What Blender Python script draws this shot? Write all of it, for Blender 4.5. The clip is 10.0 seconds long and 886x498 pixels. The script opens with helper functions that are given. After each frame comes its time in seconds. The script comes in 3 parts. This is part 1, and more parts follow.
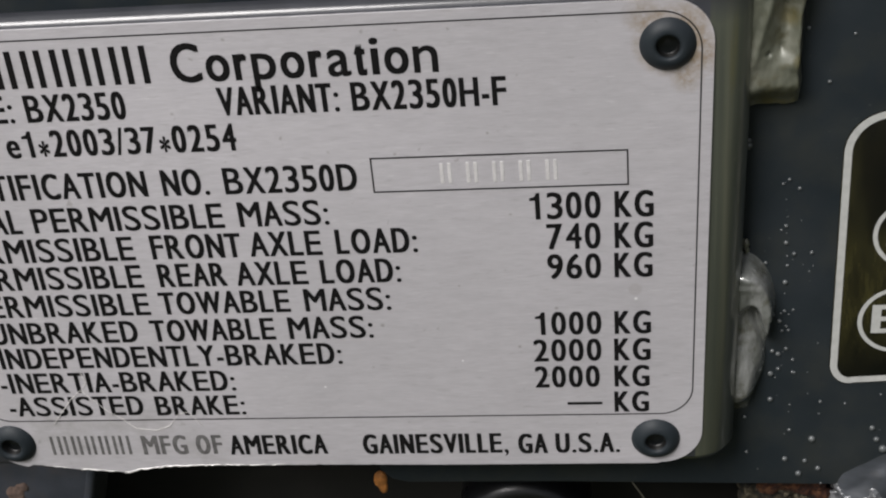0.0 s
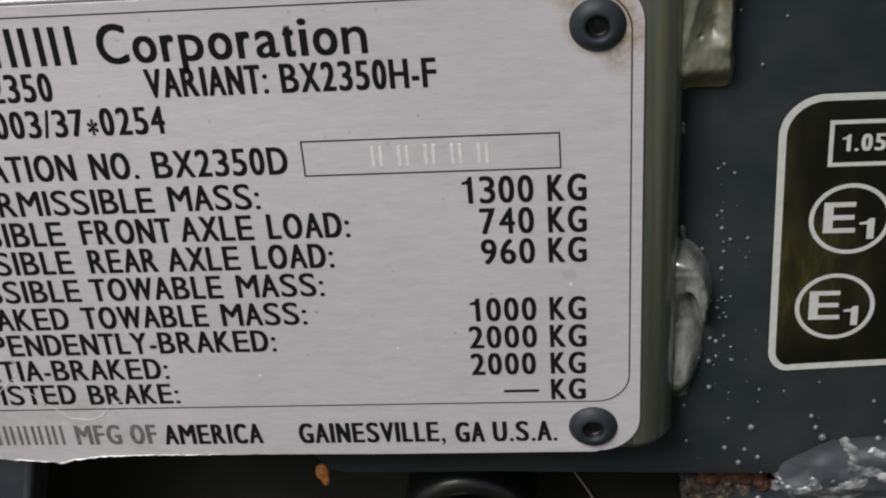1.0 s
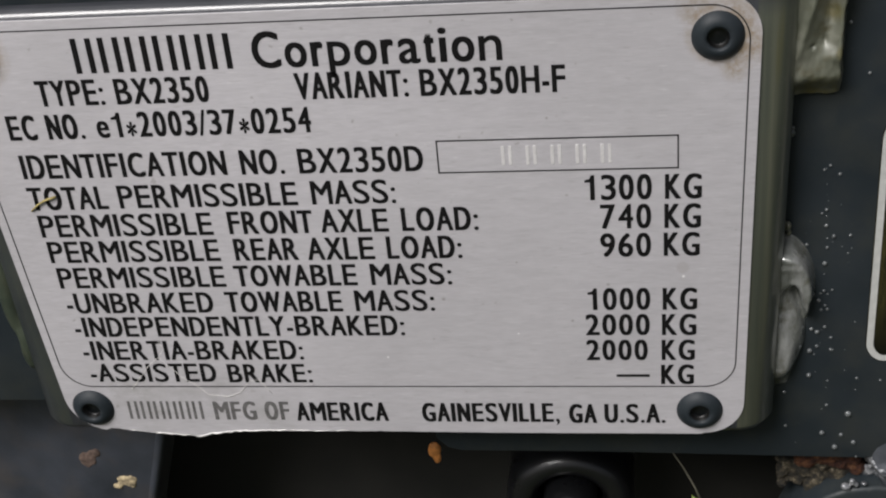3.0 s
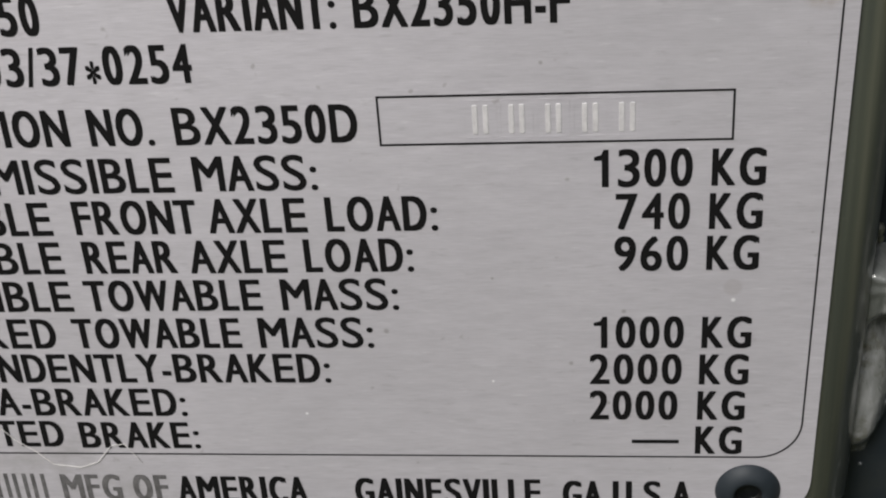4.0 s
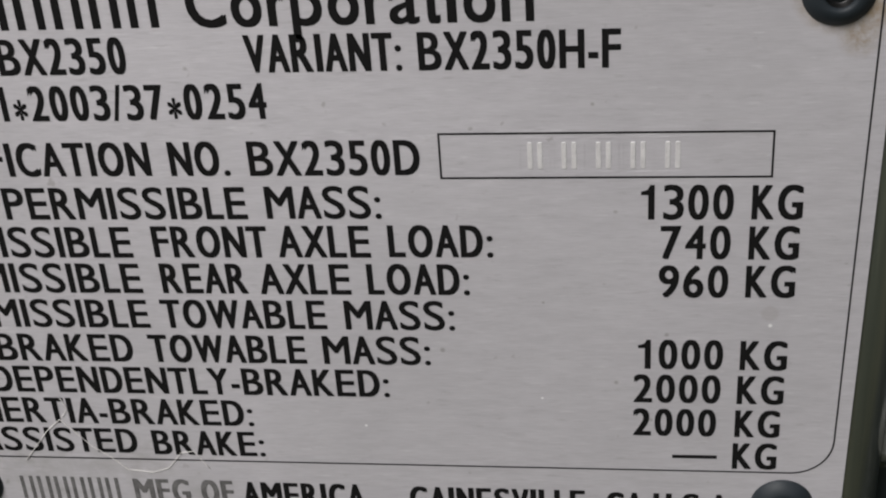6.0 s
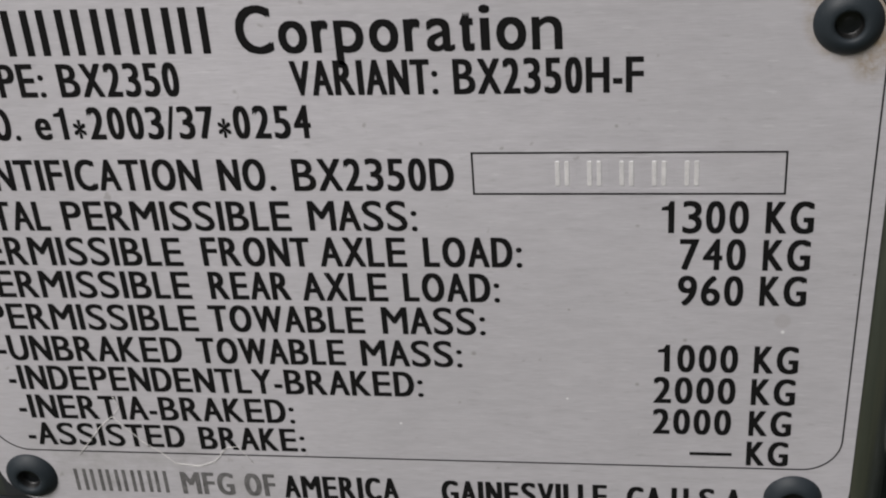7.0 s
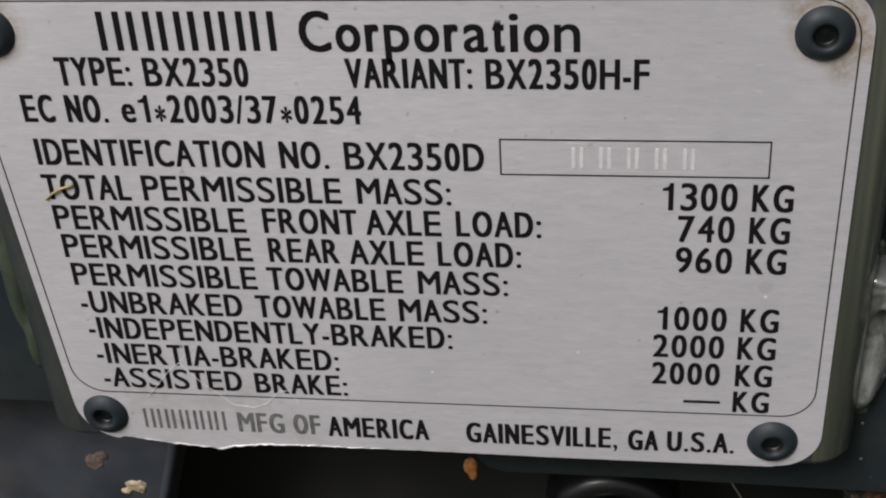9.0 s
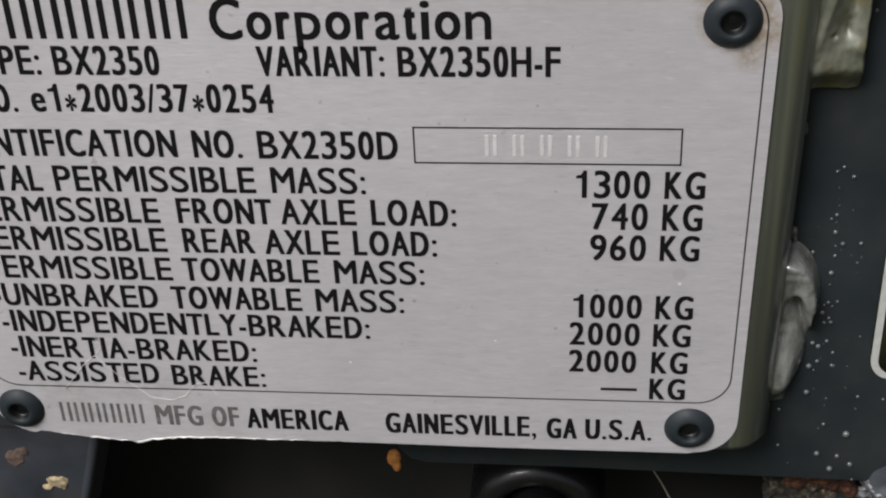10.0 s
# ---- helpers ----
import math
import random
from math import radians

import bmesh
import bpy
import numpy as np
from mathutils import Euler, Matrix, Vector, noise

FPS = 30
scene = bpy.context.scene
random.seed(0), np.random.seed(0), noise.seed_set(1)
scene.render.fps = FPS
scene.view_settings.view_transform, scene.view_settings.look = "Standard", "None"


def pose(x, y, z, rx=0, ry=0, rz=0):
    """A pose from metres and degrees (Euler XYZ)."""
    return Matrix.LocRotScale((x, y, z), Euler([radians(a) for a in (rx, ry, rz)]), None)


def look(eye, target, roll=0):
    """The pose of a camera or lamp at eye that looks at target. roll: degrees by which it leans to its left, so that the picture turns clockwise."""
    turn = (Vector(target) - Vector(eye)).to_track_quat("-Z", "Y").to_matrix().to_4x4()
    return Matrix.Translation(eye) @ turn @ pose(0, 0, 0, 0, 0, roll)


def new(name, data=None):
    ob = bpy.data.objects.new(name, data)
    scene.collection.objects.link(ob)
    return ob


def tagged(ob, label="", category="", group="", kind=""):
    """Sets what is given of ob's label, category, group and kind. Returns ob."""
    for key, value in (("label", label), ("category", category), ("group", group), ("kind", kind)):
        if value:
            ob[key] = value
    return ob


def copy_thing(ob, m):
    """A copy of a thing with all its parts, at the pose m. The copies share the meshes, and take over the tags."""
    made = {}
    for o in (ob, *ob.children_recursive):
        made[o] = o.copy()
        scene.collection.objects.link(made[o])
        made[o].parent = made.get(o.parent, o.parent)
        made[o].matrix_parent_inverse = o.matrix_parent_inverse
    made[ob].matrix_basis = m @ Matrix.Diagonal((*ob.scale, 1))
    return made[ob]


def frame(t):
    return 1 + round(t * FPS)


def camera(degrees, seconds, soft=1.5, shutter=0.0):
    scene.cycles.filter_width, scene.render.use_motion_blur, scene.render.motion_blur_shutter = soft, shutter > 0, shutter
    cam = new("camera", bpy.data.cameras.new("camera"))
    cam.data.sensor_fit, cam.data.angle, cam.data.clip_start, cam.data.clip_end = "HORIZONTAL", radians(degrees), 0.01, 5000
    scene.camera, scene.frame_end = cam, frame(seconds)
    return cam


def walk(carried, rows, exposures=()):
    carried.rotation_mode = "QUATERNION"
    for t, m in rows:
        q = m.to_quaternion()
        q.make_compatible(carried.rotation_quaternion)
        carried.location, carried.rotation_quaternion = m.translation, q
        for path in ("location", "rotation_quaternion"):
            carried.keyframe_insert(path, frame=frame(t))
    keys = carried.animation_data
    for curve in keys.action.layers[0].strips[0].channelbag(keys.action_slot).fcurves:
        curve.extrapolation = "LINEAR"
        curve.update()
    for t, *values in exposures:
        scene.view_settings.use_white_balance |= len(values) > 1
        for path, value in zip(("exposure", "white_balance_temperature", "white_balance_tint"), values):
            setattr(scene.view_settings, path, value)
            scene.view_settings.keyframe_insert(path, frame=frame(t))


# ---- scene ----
cam = camera(35.0, 10.0, soft=2.1)
# Seconds, eye in metres, pitch, yaw and lean in degrees.
ROWS = [
    (0.0, 0.02948, -0.15193, 0.07836, -30.83, 8.09, 5.71),
    (0.5, 0.03219, -0.15109, 0.07019, -30.02, 7.07, 5.00),
    (1.0, 0.03484, -0.15150, 0.07450, -30.58, 7.01, 5.16),
    (1.5, 0.03550, -0.15380, 0.07723, -30.67, 7.50, 5.38),
    (1.6, 0.03332, -0.15900, 0.07855, -30.34, 7.00, 4.85),
    (1.7, 0.03747, -0.17495, 0.08752, -30.16, 8.22, 5.46),
    (1.8, 0.03654, -0.18175, 0.09235, -30.06, 8.27, 5.41),
    (2.0, 0.03513, -0.17732, 0.09203, -31.08, 8.49, 5.66),
    (2.2, 0.03876, -0.17682, 0.09118, -31.24, 10.21, 6.54),
    (3.3, 0.02458, -0.14279, 0.06845, -30.62, 9.51, 5.55),
    (3.4, 0.02577, -0.12739, 0.06001, -30.54, 11.20, 6.13),
    (3.5, 0.01841, -0.11600, 0.05055, -29.86, 8.28, 4.78),
    (4.0, 0.01922, -0.11425, 0.04947, -29.47, 7.10, 4.09),
    (4.5, 0.01794, -0.11112, 0.04851, -29.16, 5.98, 3.28),
    (5.0, 0.01618, -0.11212, 0.05224, -29.31, 6.17, 3.24),
    (5.5, 0.01754, -0.11355, 0.05095, -28.97, 7.11, 3.52),
    (6.0, 0.01782, -0.12065, 0.05669, -29.60, 8.56, 4.18),
    (7.3, 0.01696, -0.13345, 0.06863, -30.40, 9.83, 4.55),
    (7.5, 0.01885, -0.14008, 0.07304, -30.46, 10.54, 4.89),
    (8.0, 0.01840, -0.14664, 0.07763, -30.94, 10.56, 4.78),
    (8.5, 0.01654, -0.14610, 0.07775, -31.50, 10.21, 4.40),
    (9.0, 0.01674, -0.14664, 0.07721, -31.94, 9.44, 3.78),
    (9.5, 0.01849, -0.14576, 0.07592, -32.37, 8.75, 3.39),
    (10.0, 0.02065, -0.14665, 0.07573, -32.08, 6.92, 2.78),
]


def aim(x, y, z, pitch, yaw, lean):
    return pose(x, y, z, 0, 0, yaw) @ pose(0, 0, 0, pitch) @ pose(0, 0, 0, 90, lean, 0)


walk(cam, [(t, aim(*row)) for t, *row in ROWS], exposures=[(0.0, 0.2), (2.2, 0.24), (3.5, 0.25), (4.5, 0.19), (5.5, 0.09), (7.5, 0.13), (8.5, 0.16), (9.5, 0.26), (10.0, 0.26)])

# ---- light: a bright overcast day, sky from above and in front ----
world = bpy.data.worlds.new("sky")
world.use_nodes = True
scene.world = world
wn = world.node_tree.nodes
wl = world.node_tree.links
sky = wn.new("ShaderNodeTexSky")
sky.sky_type = "NISHITA"
sky.sun_disc = False
sky.sun_elevation = radians(49)
sky.sun_rotation = radians(212)
sky.dust_density = 4.0
pale = wn.new("ShaderNodeHueSaturation")
pale.inputs["Saturation"].default_value = 0.4
wl.new(sky.outputs["Color"], pale.inputs["Color"])
wl.new(pale.outputs["Color"], wn["Background"].inputs["Color"])
wn["Background"].inputs["Strength"].default_value = 0.05

sun_data = bpy.data.lights.new("sun", "SUN")
sun_data.energy = 3.32
sun_data.angle = radians(27)
sun_data.color = (1.0, 0.972, 0.96)
sun = new("sun", sun_data)
sun.matrix_world = look((-0.47, -0.75, 1.0), (0, 0, 0))

# ---- materials ----
MM = 0.001


class Mat:
    """A small helper round a node material."""

    def __init__(self, name):
        self.m = bpy.data.materials.new(name)
        self.m.use_nodes = True
        self.n = self.m.node_tree.nodes
        self.l = self.m.node_tree.links
        self.b = self.n["Principled BSDF"]
        self.co = self.n.new("ShaderNodeTexCoord").outputs["Object"]

    def put(self, **kw):
        for key, value in kw.items():
            self.b.inputs[key.replace("_", " ")].default_value = value
        return self

    def mapped(self, sx=1.0, sy=1.0, sz=1.0):
        node = self.n.new("ShaderNodeMapping")
        node.inputs["Scale"].default_value = (sx, sy, sz)
        self.l.new(self.co, node.inputs["Vector"])
        return node.outputs["Vector"]

    def noise(self, scale, detail=4.0, vec=None, rough=0.55):
        node = self.n.new("ShaderNodeTexNoise")
        node.inputs["Scale"].default_value = scale
        node.inputs["Detail"].default_value = detail
        node.inputs["Roughness"].default_value = rough
        self.l.new(vec or self.co, node.inputs["Vector"])
        return node.outputs["Fac"]

    def ramp(self, fac, stops):
        node = self.n.new("ShaderNodeValToRGB")
        while len(node.color_ramp.elements) < len(stops):
            node.color_ramp.elements.new(0.5)
        for el, (at, col) in zip(node.color_ramp.elements, stops):
            el.position = at
            el.color = (*col, 1) if len(col) == 3 else col
        self.l.new(fac, node.inputs["Fac"])
        return node.outputs["Color"]

    def span(self, fac, a, b, lo=0.0, hi=1.0):
        node = self.n.new("ShaderNodeMapRange")
        for key, value in (("From Min", a), ("From Max", b), ("To Min", lo), ("To Max", hi)):
            node.inputs[key].default_value = value
        self.l.new(fac, node.inputs["Value"])
        return node.outputs["Result"]

    def math(self, op, a, b=None):
        node = self.n.new("ShaderNodeMath")
        node.operation = op
        for i, v in enumerate((a, b)):
            if v is None:
                continue
            if isinstance(v, (int, float)):
                node.inputs[i].default_value = v
            else:
                self.l.new(v, node.inputs[i])
        return node.outputs["Value"]

    def mix(self, fac, a, b, blend="MIX"):
        node = self.n.new("ShaderNodeMix")
        node.data_type = "RGBA"
        node.blend_type = blend
        for key, v in ((0, fac), (6, a), (7, b)):
            if isinstance(v, (int, float)):
                node.inputs[key].default_value = v
            elif isinstance(v, tuple):
                node.inputs[key].default_value = (*v, 1)
            else:
                self.l.new(v, node.inputs[key])
        return node.outputs[2]

    def near(self, x, z, r0, r1):
        """1 at a spot of the plate's face, falling to 0 from r0 to r1 metres."""
        node = self.n.new("ShaderNodeVectorMath")
        node.operation = "DISTANCE"
        self.l.new(self.mapped(1, 0, 1), node.inputs[0])
        node.inputs[1].default_value = (x * MM, 0, z * MM)
        return self.span(node.outputs["Value"], r0 * MM, r1 * MM, 1, 0)

    def colour(self, out):
        self.l.new(out, self.b.inputs["Base Color"])
        return self

    def rough(self, out):
        self.l.new(out, self.b.inputs["Roughness"])
        return self

    def bump(self, out, strength, metres):
        node = self.n.new("ShaderNodeBump")
        node.inputs["Strength"].default_value = strength
        node.inputs["Distance"].default_value = metres
        self.l.new(out, node.inputs["Height"])
        if self.b.inputs["Normal"].is_linked:
            self.l.new(self.b.inputs["Normal"].links[0].from_socket, node.inputs["Normal"])
        self.l.new(node.outputs["Normal"], self.b.inputs["Normal"])
        return self


def aluminium():
    a = Mat("brushed_aluminium").put(Metallic=0.42, Anisotropic=0.52)
    # The brushing runs level, so it spreads the shine up and down.
    upright = a.n.new("ShaderNodeCombineXYZ")
    upright.inputs["Z"].default_value = 1.0
    a.l.new(upright.outputs["Vector"], a.b.inputs["Tangent"])
    streak = a.noise(1.0, 5.0, a.mapped(420, 1, 9000), 0.65)
    broad = a.noise(1.0, 5.0, a.mapped(150, 1, 900), 0.65)
    cloud = a.noise(55, 6.0, None, 0.6)
    base = a.ramp(streak, [(0.25, (0.43, 0.416, 0.44)), (0.75, (0.62, 0.601, 0.634))])
    base = a.mix(0.28, base, a.ramp(broad, [(0.3, (0.39, 0.378, 0.397)), (0.7, (0.65, 0.631, 0.658))]))
    base = a.mix(a.span(cloud, 0.45, 0.75, 0, 0.28), base, (0.44, 0.432, 0.447))
    # Short rubbed smudges along the brushing, and fine dirt.
    smudge = a.span(a.noise(1.0, 4.0, a.mapped(330, 1, 1500), 0.6), 0.60, 0.72, 0, 0.42)
    base = a.mix(smudge, base, (0.36, 0.347, 0.36))
    shine = a.span(a.noise(1.0, 4.0, a.mapped(280, 300, 1900), 0.6), 0.61, 0.73, 0, 0.42)
    base = a.mix(shine, base, (0.70, 0.69, 0.705))
    specks = a.span(a.noise(520, 2.0), 0.70, 0.75)
    base = a.mix(a.math("MULTIPLY", specks, 0.55), base, (0.30, 0.28, 0.28))
    # Brown weathering that creeps out from under the upper rivets.
    grain = a.noise(900, 6.0, None, 0.7)
    for x, z, r0, r1, most in ((39.85, 12.17, 1.2, 3.2, 1), (38.4, 9.1, 0.5, 2.2, 1), (36.67, 13.92, 3.6, 4.9, 0.8), (33.3, 17.13, 0.8, 2.6, 0.8), (38.91, 16.04, 1, 3, 0.8), (-60.66, 14, 3.6, 5.2, 0.7), (-62.69, 16.94, 1, 3, 0.6)):
        patch = a.math("MULTIPLY", a.near(x, z, r0, r1), a.span(grain, 0.34, 0.62, 0.05, 0.9 * most))
        base = a.mix(patch, base, (0.32, 0.25, 0.175))
    # Grey grime round the worn maker's line.
    for x, z, r1 in ((-45.52, -42.45, 9), (-36.09, -41.05, 8), (-52.56, -40.14, 6), (-28.56, -45.93, 5)):
        patch = a.math("MULTIPLY", a.near(x, z, 1.0, r1), a.span(a.noise(260, 6.0, None, 0.65), 0.42, 0.68, 0, 0.55))
        base = a.mix(patch, base, (0.33, 0.32, 0.31))
    # A round rubbed mark, specks of dirt and bright nicks.
    base = a.mix(a.math("MULTIPLY", a.near(32, -20.01, 0.7, 1.0), 0.35), base, (0.38, 0.35, 0.35))
    for x, z, r in ((14.67, 2.95, 0.24), (16.79, -28.58, 0.3), (-1.15, -24.76, 0.35), (20.41, -33.32, 0.25), (9.49, -18.86, 0.2), (21.88, -22.62, 0.3)):
        base = a.mix(a.math("MULTIPLY", a.near(x, z, r * 0.4, r), 0.5), base, (0.22, 0.20, 0.19))
    for x, z, r in ((32.09, -21.41, 0.26), (9.06, -30.72, 0.18), (-10.15, -34.72, 0.2), (6.95, 12.71, 0.17), (-37.54, -43.36, 0.34), (27.51, -5.58, 0.12)):
        base = a.mix(a.near(x, z, r * 0.5, r), base, (0.82, 0.81, 0.82))
    a.colour(base)
    a.rough(a.span(streak, 0.2, 0.8, 0.42, 0.56))
    a.bump(a.noise(18, 1.0), 1.0, 0.0025)
    a.bump(streak, 0.45, 0.00005)
    return a.m


def paint(name, dark, light, rough=0.35, scale=60.0, olive=0.0, coat=0.0, metal=0.0, shine=0.5):
    """Sprayed machine paint with dust film and fine orange peel."""
    p = Mat(name).put(Roughness=rough, Coat_Weight=coat, Coat_Roughness=0.1, Metallic=metal, Specular_IOR_Level=shine)
    film = p.noise(scale, 6.0, None, 0.6)
    fine = p.noise(2200, 3.0)
    base = p.ramp(film, [(0.3, dark), (0.75, light)])
    if olive:
        grime = p.span(p.noise(scale * 1.7, 5.0, None, 0.65), 0.45, 0.7, 0, olive)
        base = p.mix(grime, base, (0.11, 0.10, 0.06))
    dust = p.span(p.noise(1500, 4.0, None, 0.7), 0.66, 0.74, 0, 0.25)
    p.colour(p.mix(dust, base, (0.16, 0.16, 0.15)))
    p.rough(p.span(film, 0.3, 0.8, rough * 0.8, rough * 1.3))
    p.bump(fine, 0.12, 0.00006)
    p.bump(p.noise(260, 3.0), 0.12, 0.0003)
    return p.m


def flange_paint():
    """Glossy dark paint with long upright runs; olive and yellowish tones stand in for mirrored grass."""
    p = Mat("flange_paint_with_reflections").put(Metallic=0.1, Coat_Weight=1.0, Coat_Roughness=0.12, Roughness=0.3)
    run = p.noise(1.0, 5.0, p.mapped(620, 620, 14), 0.6)
    base = p.ramp(run, [(0.3, (0.050, 0.058, 0.050)), (0.55, (0.085, 0.091, 0.070)), (0.75, (0.125, 0.128, 0.096))])
    grass_tint = p.span(p.noise(1.0, 5.0, p.mapped(420, 420, 30), 0.6), 0.58, 0.74, 0, 0.6)
    base = p.mix(grass_tint, base, (0.12, 0.108, 0.034))
    # Darker towards the upper rim: the slate wall mirrored there is painted in.
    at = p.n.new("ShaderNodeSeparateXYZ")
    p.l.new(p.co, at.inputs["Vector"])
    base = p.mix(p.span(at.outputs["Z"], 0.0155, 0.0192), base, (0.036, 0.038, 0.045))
    p.colour(p.mix(p.span(p.noise(900, 4.0, None, 0.7), 0.62, 0.74, 0, 0.3), base, (0.16, 0.16, 0.14)))
    p.bump(run, 0.10, 0.0003)
    p.bump(p.noise(260, 3.0), 0.10, 0.0003)
    return p.m


def plain(name, rgb, rough=0.5, metal=0.0, vary=0.15, scale=900.0):
    p = Mat(name).put(Roughness=rough, Metallic=metal)
    dark = tuple(c * (1 - vary) for c in rgb)
    light = tuple(min(1, c * (1 + vary)) for c in rgb)
    p.colour(p.ramp(p.noise(scale, 5.0), [(0.3, dark), (0.7, light)]))
    p.bump(p.noise(scale * 2, 3.0), 0.1, 0.00005)
    return p.m


def worn_ink():
    p = Mat("worn_black_ink").put(Roughness=0.5)
    p.colour(p.ramp(p.noise(700, 6.0, None, 0.7), [(0.35, (0.06, 0.058, 0.058)), (0.7, (0.17, 0.165, 0.165))]))
    return p.m


def rusty(name, stops):
    p = Mat(name).put(Roughness=0.85)
    p.colour(p.ramp(p.noise(800, 8.0, None, 0.75), list(zip((0.38, 0.48, 0.57, 0.70), stops))))
    p.bump(p.noise(1600, 6.0, None, 0.7), 0.8, 0.0006)
    return p.m


def scuffed():
    """Dark blue-grey painted casting with rubbed and muddy patches."""
    p = Mat("scuffed_dark_paint").put(Roughness=0.45)
    base = p.ramp(p.noise(70, 5.0), [(0.3, (0.020, 0.024, 0.031)), (0.7, (0.058, 0.064, 0.08))])
    mud = p.span(p.noise(75, 7.0, None, 0.65), 0.46, 0.72)
    p.colour(p.mix(p.math("MULTIPLY", mud, 0.6), base, (0.075, 0.06, 0.048)))
    p.bump(p.noise(500, 5.0), 0.3, 0.0004)
    return p.m


def weld_paint(name, stops, dirt, scale, relief, metal=0.2, lichen=(), coat=0.14, gloss=(0.16, 0.36)):
    """Glossy paint over weld metal, in smears with dirt in the hollows of the grain, and lichen round given spots (x, z, radius)."""
    p = Mat(name).put(Metallic=metal, Coat_Weight=1.0, Coat_Roughness=coat)
    smear = p.noise(1.0, 7.0, p.mapped(*scale), 0.65)
    spot = p.noise(420, 5.0, None, 0.65)
    base = p.ramp(smear, list(zip((0.32, 0.46, 0.58, 0.72), stops)))
    base = p.mix(p.span(spot, 0.53, 0.68, 0, 0.75), base, dirt)
    for x, z, r in lichen:
        base = p.mix(p.math("MULTIPLY", p.near(x, z, r * 0.3, r), p.span(spot, 0.36, 0.56, 0.1, 0.9)), base, (0.10, 0.083, 0.018))
    p.colour(base)
    p.rough(p.span(smear, 0.3, 0.7, *gloss))
    p.bump(smear, relief, 0.0006)
    p.bump(p.noise(900, 4.0), 0.12, 0.0002)
    return p.m


def reflecting_film():
    """Glossy black film; the grass it mirrors is painted in as upright olive streaks."""
    p = Mat("glossy_black_film").put(Roughness=0.1, Coat_Weight=0.3, Coat_Roughness=0.05)
    band = p.noise(1.0, 5.0, p.mapped(95, 1, 28), 0.6)
    base = p.ramp(band, [(0.46, (0.0035, 0.0035, 0.0035)), (0.58, (0.008, 0.0075, 0.005)), (0.74, (0.022, 0.021, 0.010))])
    mirrored_grass = p.math("MULTIPLY", p.near(61, -27, 3, 12), p.span(p.noise(1.0, 5.0, p.mapped(330, 1, 70), 0.65), 0.42, 0.66, 0.1, 0.9))
    p.colour(p.mix(mirrored_grass, base, (0.060, 0.054, 0.018)))
    p.bump(p.noise(400, 3.0), 0.05, 0.0002)
    return p.m


def two_tone_leaf():
    """A leaf turning from green to orange-pink in patches."""
    p = Mat("turning_leaf").put(Roughness=0.5)
    p.colour(p.ramp(p.noise(1.0, 5.0, p.mapped(190, 60, 70), 0.6), [(0.36, (0.10, 0.17, 0.03)), (0.50, (0.27, 0.32, 0.05)), (0.62, (0.50, 0.27, 0.12))]))
    p.bump(p.noise(500, 4.0), 0.3, 0.0003)
    return p.m


def grass():
    p = Mat("meadow").put(Roughness=0.95)
    big = p.noise(1.3, 6.0)
    fine = p.noise(60, 6.0, None, 0.7)
    base = p.ramp(fine, [(0.3, (0.025, 0.034, 0.010)), (0.55, (0.065, 0.08, 0.026)), (0.8, (0.13, 0.13, 0.06))])
    p.colour(p.mix(p.span(big, 0.4, 0.65, 0, 0.5), base, (0.075, 0.062, 0.036)))
    p.bump(fine, 0.8, 0.05)
    return p.m


ALU = aluminium()
SLATE = paint("dark_slate_paint", (0.013, 0.018, 0.022), (0.023, 0.029, 0.034), 0.46, olive=0.12, shine=0.25)
# One bracket paint in separate tones: reflections and shade are put into the colours.
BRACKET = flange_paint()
WEB = paint("glossy_slate_paint", (0.024, 0.026, 0.032), (0.045, 0.047, 0.056), 0.35, 160.0, coat=0.5)
BEAD = weld_paint("painted_weld", ((0.074, 0.082, 0.060), (0.11, 0.116, 0.086), (0.15, 0.153, 0.12), (0.21, 0.21, 0.18)), (0.075, 0.068, 0.032), (200, 200, 90), 0.08, 0.12, ((50.0, 2.4, 3.6), (47.6, 3.4, 2.2), (50.6, 14.0, 1.6), (52.4, 8.6, 1.5)), 0.5, (0.4, 0.6))
# Paler copy of the weld paint; the hood's glints are put into its colour.
HOOD = weld_paint("weld_paint_with_glints", ((0.11, 0.118, 0.108), (0.17, 0.178, 0.168), (0.25, 0.256, 0.248), (0.36, 0.366, 0.368)), (0.09, 0.085, 0.056), (260, 260, 60), 0.12, 0.3, ((45.6, -43.6, 1.8),), 0.2)
# The lower weld's highlights, put into a pale colour.
SEAM = weld_paint("weld_highlight_paint", ((0.05, 0.055, 0.063), (0.12, 0.125, 0.135), (0.27, 0.275, 0.285), (0.48, 0.48, 0.485)), (0.06, 0.06, 0.062), (420, 420, 700), 0.45, 0.3, (), 0.25, (0.25, 0.45))
SPATTER = paint("painted_spatter", (0.075, 0.083, 0.088), (0.17, 0.18, 0.18), 0.4, 300.0, coat=0.3, metal=0.2)
RIVET = paint("rivet_paint", (0.012, 0.017, 0.021), (0.021, 0.026, 0.031), 0.55, 300.0, shine=0.3)
INK = plain("black_ink", (0.0045, 0.0042, 0.0045), 0.65)
INK.node_tree.nodes["Principled BSDF"].inputs["Specular IOR Level"].default_value = 0.2
FADED = worn_ink()
# Near-black colours stand in for the shade inside the rivets.
HOLE = plain("hollow_shade_black", (0.004, 0.004, 0.004), 0.45)
STEEL = plain("mandrel_shade_black", (0.005, 0.006, 0.007), 0.3, 0.0)
FILM = reflecting_film()
WHITE = plain("off_white_print", (0.42, 0.425, 0.41), 0.4, 0.0, 0.1)
